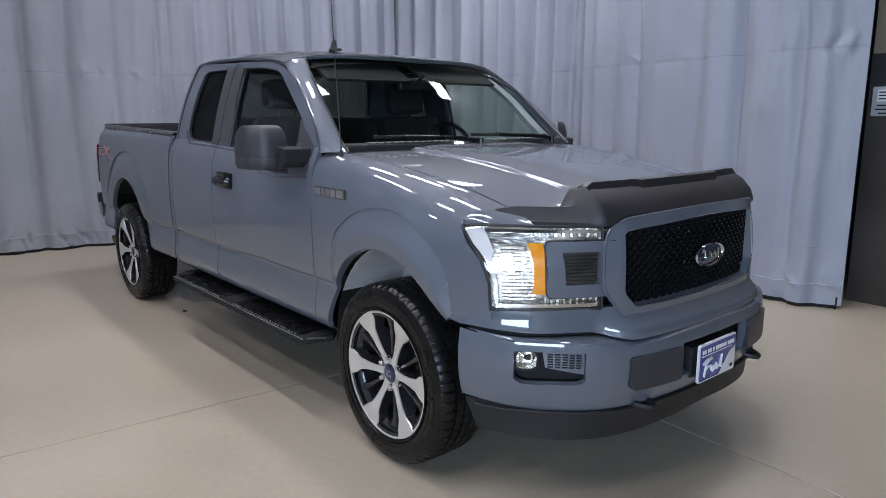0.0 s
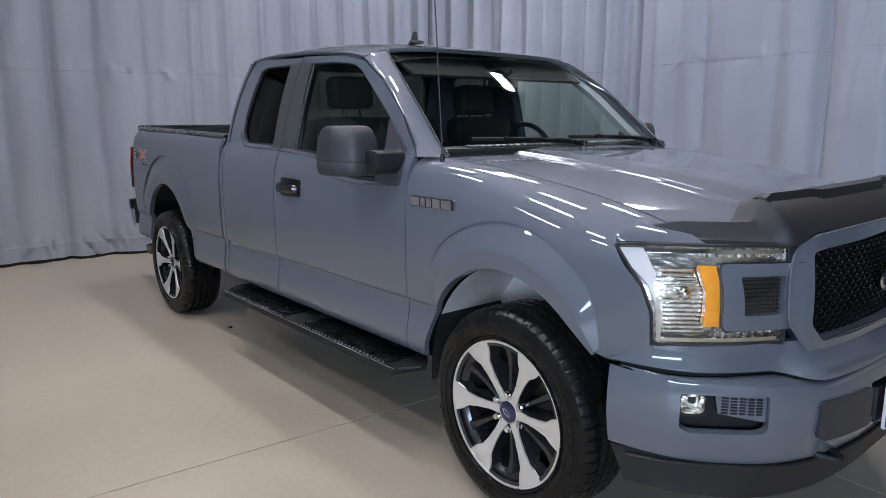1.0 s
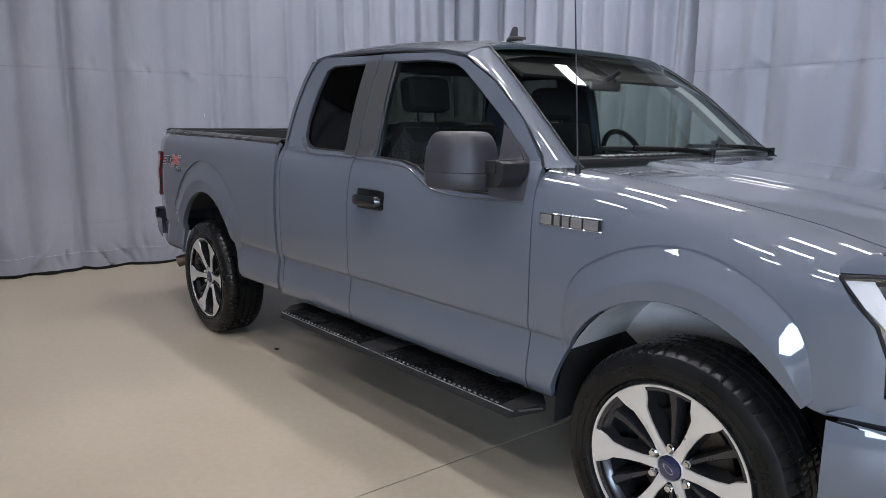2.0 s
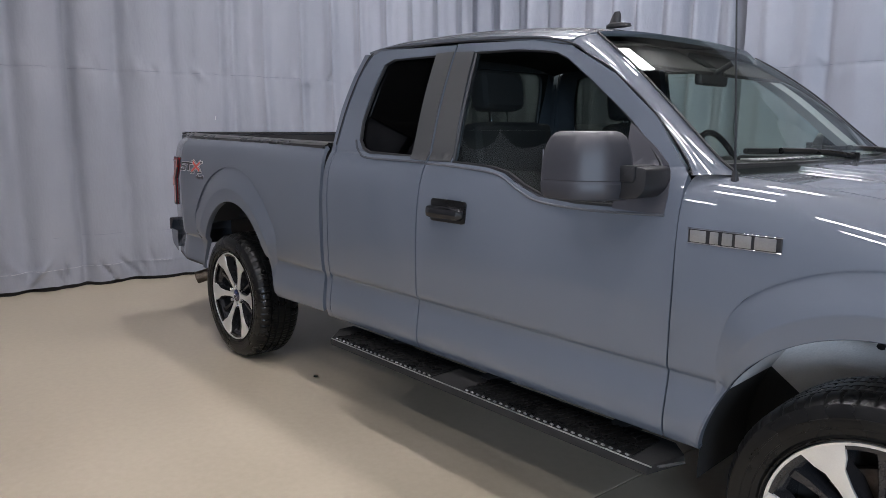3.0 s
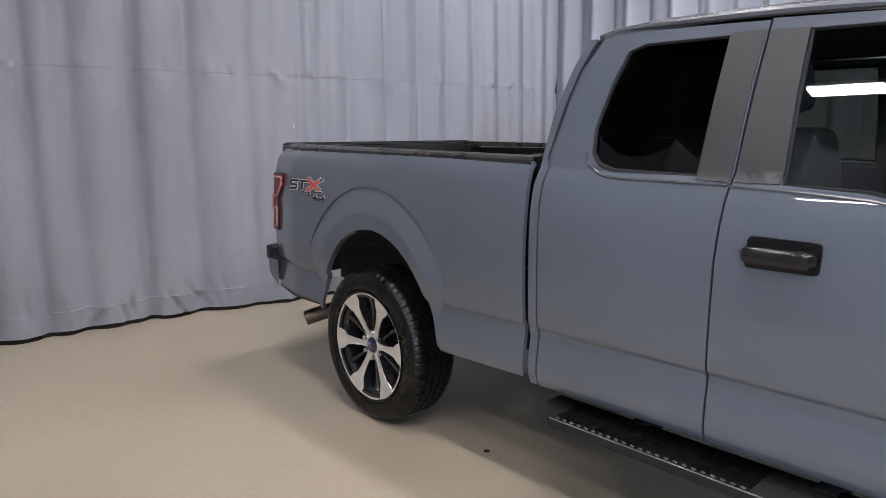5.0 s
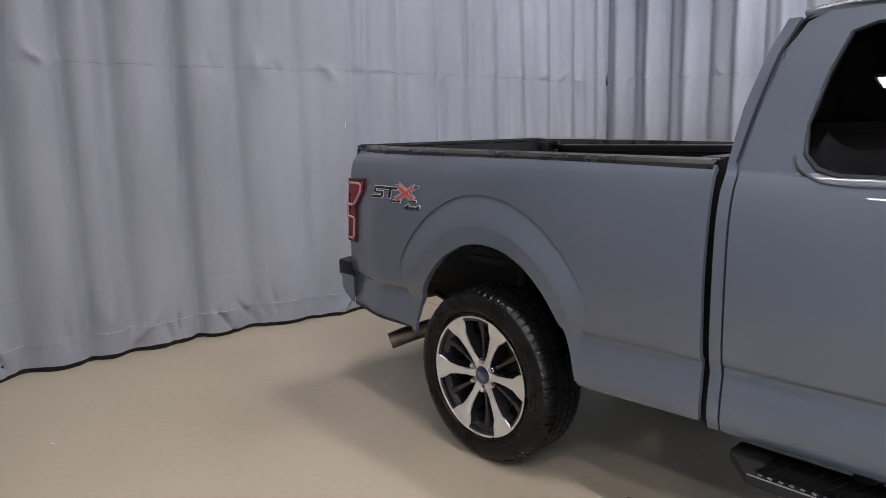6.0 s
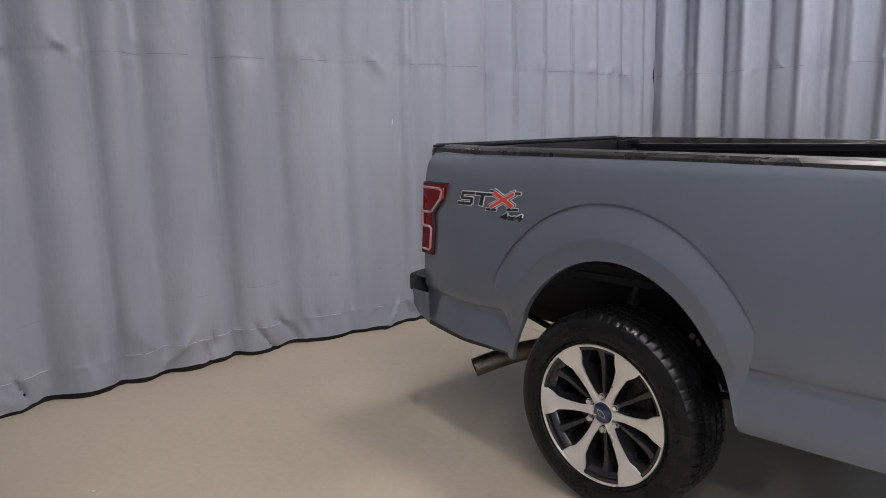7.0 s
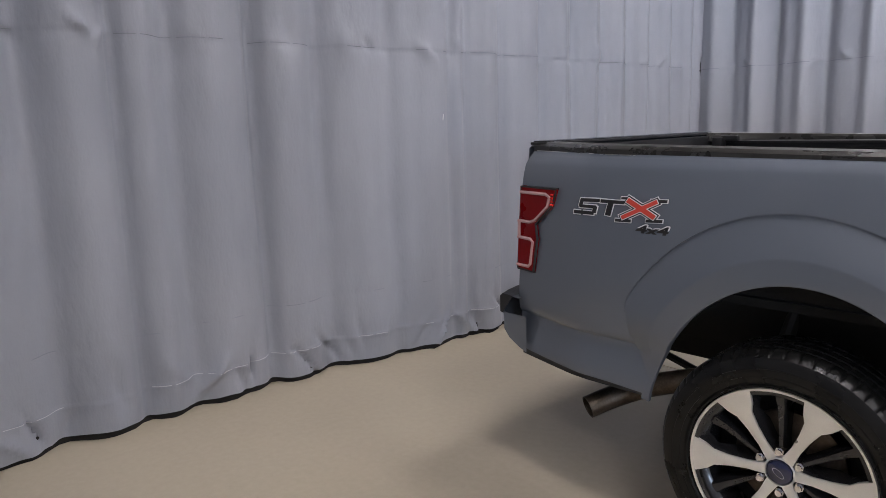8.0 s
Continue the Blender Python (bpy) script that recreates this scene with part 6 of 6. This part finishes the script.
def build_head_lamp(truck, s):
    f = lamp_face(s, 0.0)
    def on(push, pts):
        g = lamp_face(s, push)
        return [g(a, z) for a, z in pts]
    o = rounded([(0.0, 1.113), (0.5, 1.114), (1.0, 1.112), (1.0, 1.0), (1.0, 0.90), (1.0, 0.815), (0.96, 0.803), (0.0, 0.803)], 0.008)
    lamp = panel("head_lamp", [o], lamp_face(s, -0.055), (1, s * 0.5, 0), REFLECTOR, truck, 0.05, 0.01, "clear headlamp with an amber marker and a silver reflector")
    lens = panel("lamp_lens", [o], f, (1, s * 0.5, 0), CLEAR, lamp, 0.05, 0.004, "clear lens", solid=True)
    lens.visible_shadow = False
    part("lamp_edge", tube(on(0.0, o + o[:1]), 0.006, 6), BLACK, lamp)
    rim = spline([fender(s)(x, v) for x, v in ((0.420, 1.45), (0.418, 1.52), (0.440, 1.68), (0.475, 1.85), (0.520, 2.0))], 4)
    edge = on(-0.006, [(1.0 - 0.52 * k / (len(rim) - 1), 1.119) for k in range(len(rim))])
    part("fender_corner", loft([rim, [(p + Vector(q)) / 2 + Vector((0, 0, 0.006)) for p, q in zip(rim, edge)], edge]), PAINT, truck, "painted corner over the headlamp", 50)
    part("lamp_wall", loft([on(q, o + o[:1]) for q in (-0.004, -0.055)]), REFLECTOR, lamp, "", 50)
    # fluted bowl and the bright L-shaped border
    for k in range(15):
        z = 0.835 + 0.014 * k
        part("reflector_rib", tube(on(-0.050, [(a, z) for a in np.linspace(0.60, 0.90 - 0.10 * smoothstep(0.9, 1.05, z), 5)]), 0.006, 6), REFLECTOR, lamp)
    for k in range(9):
        a = 0.05 + 0.058 * k
        part("reflector_flute", tube(on(-0.050, [(a, z) for z in (1.070, 1.085, 1.105)]), 0.008, 6), REFLECTOR, lamp)
        part("reflector_flute", tube(on(-0.050, [(a, z) for z in (0.812, 0.828, 0.845)]), 0.008, 6), REFLECTOR, lamp)
    # white enamel here stands for bright reflections in a chrome border
    part("lamp_border", thicken(loft([on(-0.012, [(a0, z) for a0, z in q]) for q in (((0.995, 1.10), (0.978, 1.06), (0.965, 1.02), (0.958, 0.985), (0.955, 0.93)), ((0.84, 1.10), (0.83, 1.06), (0.85, 1.02), (0.93, 0.985), (0.945, 0.93)))]), 0.004), WHITE, lamp, "border painted white for the glare on its chrome")
    part("lamp_border_low", thicken(loft([on(-0.012, [(a, z) for a in np.linspace(0.02, 0.94, 8)]) for z in (0.811, 0.823)]), 0.004), CHROME, lamp, "bright lower border")
    p = on(-0.055, [(0.73, 0.96)])[0]
    ball = bmesh.new()
    bmesh.ops.create_uvsphere(ball, u_segments=20, v_segments=12, radius=0.022)
    bmesh.ops.translate(ball, vec=p + Vector((0.012, s * 0.014, 0)), verts=ball.verts)
    part("bulb_cap", ball, CHROME, lamp)
    part("lamp_border_top", thicken(loft([on(-0.012, [(a, z) for a in np.linspace(0.02, 0.84, 8)]) for z in (1.088, 1.100)]), 0.004), CHROME, lamp, "bright upper border")
    part("lamp_border_side", thicken(loft([on(-0.012, [(a, z) for z in (0.822, 0.86, 0.90, 0.935)]) for a in (0.930, 0.962)]), 0.004), CHROME, lamp, "bright side border")
    am = [(0.55, 1.052), (0.44, 1.052), (0.50, 0.862), (0.62, 0.862)]
    panel("amber_marker", [am], lamp_face(s, -0.010), (1, s * 0.5, 0), AMBER, lamp, 0.03, 0.03, "amber side marker")
    # painted C-shaped bezel that reaches from the grille into the lamp
    c = rounded([(-0.10, 1.062), (0.405, 1.062), (0.43, 1.04), (0.495, 0.875), (0.47, 0.852), (-0.10, 0.852)], 0.015)
    hole = rounded([(0.010, 1.022), (0.312, 1.022), (0.318, 0.900), (0.010, 0.900)], 0.012)
    panel("lamp_bezel", [c, hole], lamp_face(s, 0.012), (1, s * 0.5, 0), PAINT, lamp, 0.04, 0.05, "grey-blue C-shaped lamp bezel")
    panel("bezel_grille", [[(-0.02, 1.03), (0.34, 1.03), (0.34, 0.89), (-0.02, 0.89)]], lamp_face(s, -0.022), (1, s * 0.5, 0), BLACK, lamp, 0.05, 0.006, "black louvred insert")
    for k in range(8):
        z = 0.912 + 0.013 * k
        part("louvre", tube(on(-0.016, [(0.02, z), (0.31, z)]), 0.003, 5), BLACK, lamp)
    part("bezel_gap", tube(on(0.010, c + c[:1]), 0.004, 5), BLACK, lamp)


def build_steps(truck):
    for s in (-1, 1):
        out = [(-2.535, 0.835), (-0.640, 0.835), (-0.570, 0.90), (-0.615, 1.062), (-2.420, 1.062), (-2.535, 0.93)]
        b = part("running_board", prism([(x, s * y) for x, y in out], -0.034, "xy", 0.428, 0.008), DARK, truck, "black textured running board")
        for x in (-2.15, -1.5, -0.85):
            part("step_bracket", block((0.07, 0.42, 0.05), (x, s * 0.68, 0.41), 0.01), DARK, b)
        for x0, x1 in ((-2.40, -1.66), (-1.46, -0.68)):
            part("tread_pad", block((x1 - x0, 0.175, 0.006), ((x0 + x1) / 2, s * 0.957, 0.431), 0.002, 1), RUBBER, b)
            n = int((x1 - x0) / 0.031)
            for i in range(n):
                x = x0 + (i + 0.5) * (x1 - x0) / n
                part("tread_stud", block((0.015, 0.009, 0.005), (x, s * 1.048, 0.434), 0.001, 1, (0, 0, 20 * s)), ALU, b, smooth=0)
                part("tread_rib", block((0.010, 0.150, 0.003), (x, s * 0.955, 0.435), 0.001, 1, (0, 0, 14 * s)), RUBBER, b, smooth=0)
        part("edge_strip", block((1.82, 0.005, 0.004), (-1.51, s * 1.0575, 0.4285), 0.001, 1), ALU, b, "thin bright edge")
        part("step_end", block((0.10, 0.012, 0.006), (-0.565, s * 1.0, 0.431), 0.002, 1, (0, 0, -s * 64)), GREY_TRIM, b)


def build_interior(truck):
    cabin = part("dashboard", loft([[(x, y, z) for y in np.linspace(-0.82, 0.82, 17)] for x, z in ((-0.55, 1.30), (-0.62, 1.345), (-0.80, 1.335), (-0.92, 1.30), (-0.97, 1.22), (-0.95, 1.0), (-0.90, 0.85))]), BLACK, truck, "black dashboard", 40)
    part("instrument_hood", block((0.16, 0.42, 0.07), (-0.90, 0.40, 1.335), 0.025, 3), BLACK, cabin)
    part("dash_note", block((0.06, 0.11, 0.012), (-0.72, -0.62, 1.356), 0.004), SIGN_GREY, cabin)
    ring = []
    for k in range(33):
        a = 2 * math.pi * k / 32
        p = Vector((0, 0.185 * math.cos(a), 0.185 * math.sin(a)))
        p.rotate(Euler((0, radians(-24), 0)))
        ring.append(Vector((-1.14, 0.40, 1.30)) + p)
    wheel = part("steering_wheel", tube(ring, 0.015, 8), BLACK, truck, "black steering wheel")
    part("steering_hub", block((0.06, 0.16, 0.12), (-1.12, 0.40, 1.295), 0.025, 2, (0, -24, 0)), BLACK, wheel)
    for a in (0, 180, 270):
        p = Vector((0, 0.17 * math.cos(radians(a)), 0.17 * math.sin(radians(a))))
        p.rotate(Euler((0, radians(-24), 0)))
        part("steering_spoke", tube([Vector((-1.125, 0.40, 1.295)), Vector((-1.14, 0.40, 1.30)) + p], 0.014, 8), BLACK, wheel)
    part("rear_view_mirror", merge(block((0.035, 0.25, 0.075), (-1.02, 0.0, 1.705), 0.018, 3), tube([(-1.0, 0, 1.72), (-0.93, 0, 1.76)], 0.012, 8)), BLACK, truck, "black rear-view mirror")
    for y, x, low in ((-0.42, 0.0, 0.0), (0.42, 0.20, 0.035)):
        seat = part("front_seat", block((0.52, 0.52, 0.20), (-1.55 + x, y, 0.92), 0.06, 3), SEAT, truck, "dark grey cloth front seat")
        part("backrest", block((0.15, 0.50, 0.60), (-1.80 + x, y, 1.215), 0.06, 3, (0, -10, 0)), SEAT, seat)
        part("headrest", block((0.12, 0.29, 0.19), (-1.89 + x, y, 1.66 - low), 0.05, 3, (0, -8, 0)), SEAT, seat)
        for d in (-0.06, 0.06):
            part("headrest_post", tube([(-1.870 + x, y + d, 1.47), (-1.885 + x, y + d, 1.59 - low)], 0.007, 8), CHROME, seat)
    part("rear_bench", merge(block((0.40, 1.40, 0.16), (-2.25, 0, 0.92), 0.05, 3), block((0.12, 1.44, 0.60), (-2.48, 0, 1.22), 0.05, 3, (0, -6, 0))), SEAT, truck, "dark grey cloth rear bench")
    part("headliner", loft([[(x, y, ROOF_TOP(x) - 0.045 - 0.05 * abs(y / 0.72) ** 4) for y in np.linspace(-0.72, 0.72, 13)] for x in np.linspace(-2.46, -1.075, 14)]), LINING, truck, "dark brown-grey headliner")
    for s in (-1, 1):
        part("pillar_lining", loft([[(x, s * (width(x, z) - 0.055), z) for z in np.linspace(1.32, 1.83, 6)] for x in (-1.93, -1.70)]), MATTE_GREY, truck)
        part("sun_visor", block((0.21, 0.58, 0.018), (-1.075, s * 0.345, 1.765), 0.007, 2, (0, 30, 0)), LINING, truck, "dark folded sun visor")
        lines = [[Vector((x - 0.045 - d, s * (y - 0.015 - q), z - 0.012)) for x, y, z in SHIELD[:5]] for d, q in ((0.0, 0.0), (0.03, 0.035), (0.095, 0.012))]
        part("pillar_trim", loft([spline(q, 4) for q in lines]), PALE_TRIM, truck, "pale grey windscreen pillar trim", 40)


def build_roof_things(truck):
    rows = []
    for z, x0, x1, w in ((1.889, -1.265, -1.150, 0.028), (1.900, -1.263, -1.155, 0.027), (1.908, -1.250, -1.200, 0.016), (1.940, -1.236, -1.200, 0.010), (1.950, -1.228, -1.205, 0.006)):
        rows.append([((x0 + x1) / 2 + (x1 - x0) / 2 * math.cos(t), -0.44 + w * math.sin(t), z) for t in [2 * math.pi * k / 16 for k in range(16)]])
    part("roof_fin", loft(rows, True, True), BLACK, truck, "black shark-fin aerial")
    base = part("antenna", tube([(-0.490, -0.868, 1.30), (-0.492, -0.866, 1.36)], 0.014, 10, 0.6), BLACK, truck, "thin black whip antenna")
    part("antenna_rod", tube([(-0.492, -0.866, 1.35), (-0.545, -0.868, 2.12)], 0.0035, 6, 0.6), BLACK, base)


def build_truck():
    truck = holder("pickup_truck", "grey-blue extended-cab pickup truck with black trim, parked on the concrete floor", "pickup truck")
    build_body(truck)
    build_front_fenders(truck)
    build_hood(truck)
    build_cab(truck)
    build_doors(truck)
    build_bed(truck)
    for s in (-1, 1):
        for i in (0, 1):
            build_flare(truck, s, i)
    build_nose(truck)
    build_steps(truck)
    build_interior(truck)
    build_roof_things(truck)
    wheel = build_wheel()
    wheel.parent = truck
    wheel.matrix_basis = pose(0, -0.858, 0.405, 0, 37, 0)
    for x, y, turn in ((-3.683, -0.858, 36), (0, 0.858, 9), (-3.683, 0.858, 33)):
        w = copy_thing(wheel, pose(x, y, 0.405, 0, turn, 180 if y > 0 else 0))
        w.parent = truck
    return truck


build_truck()
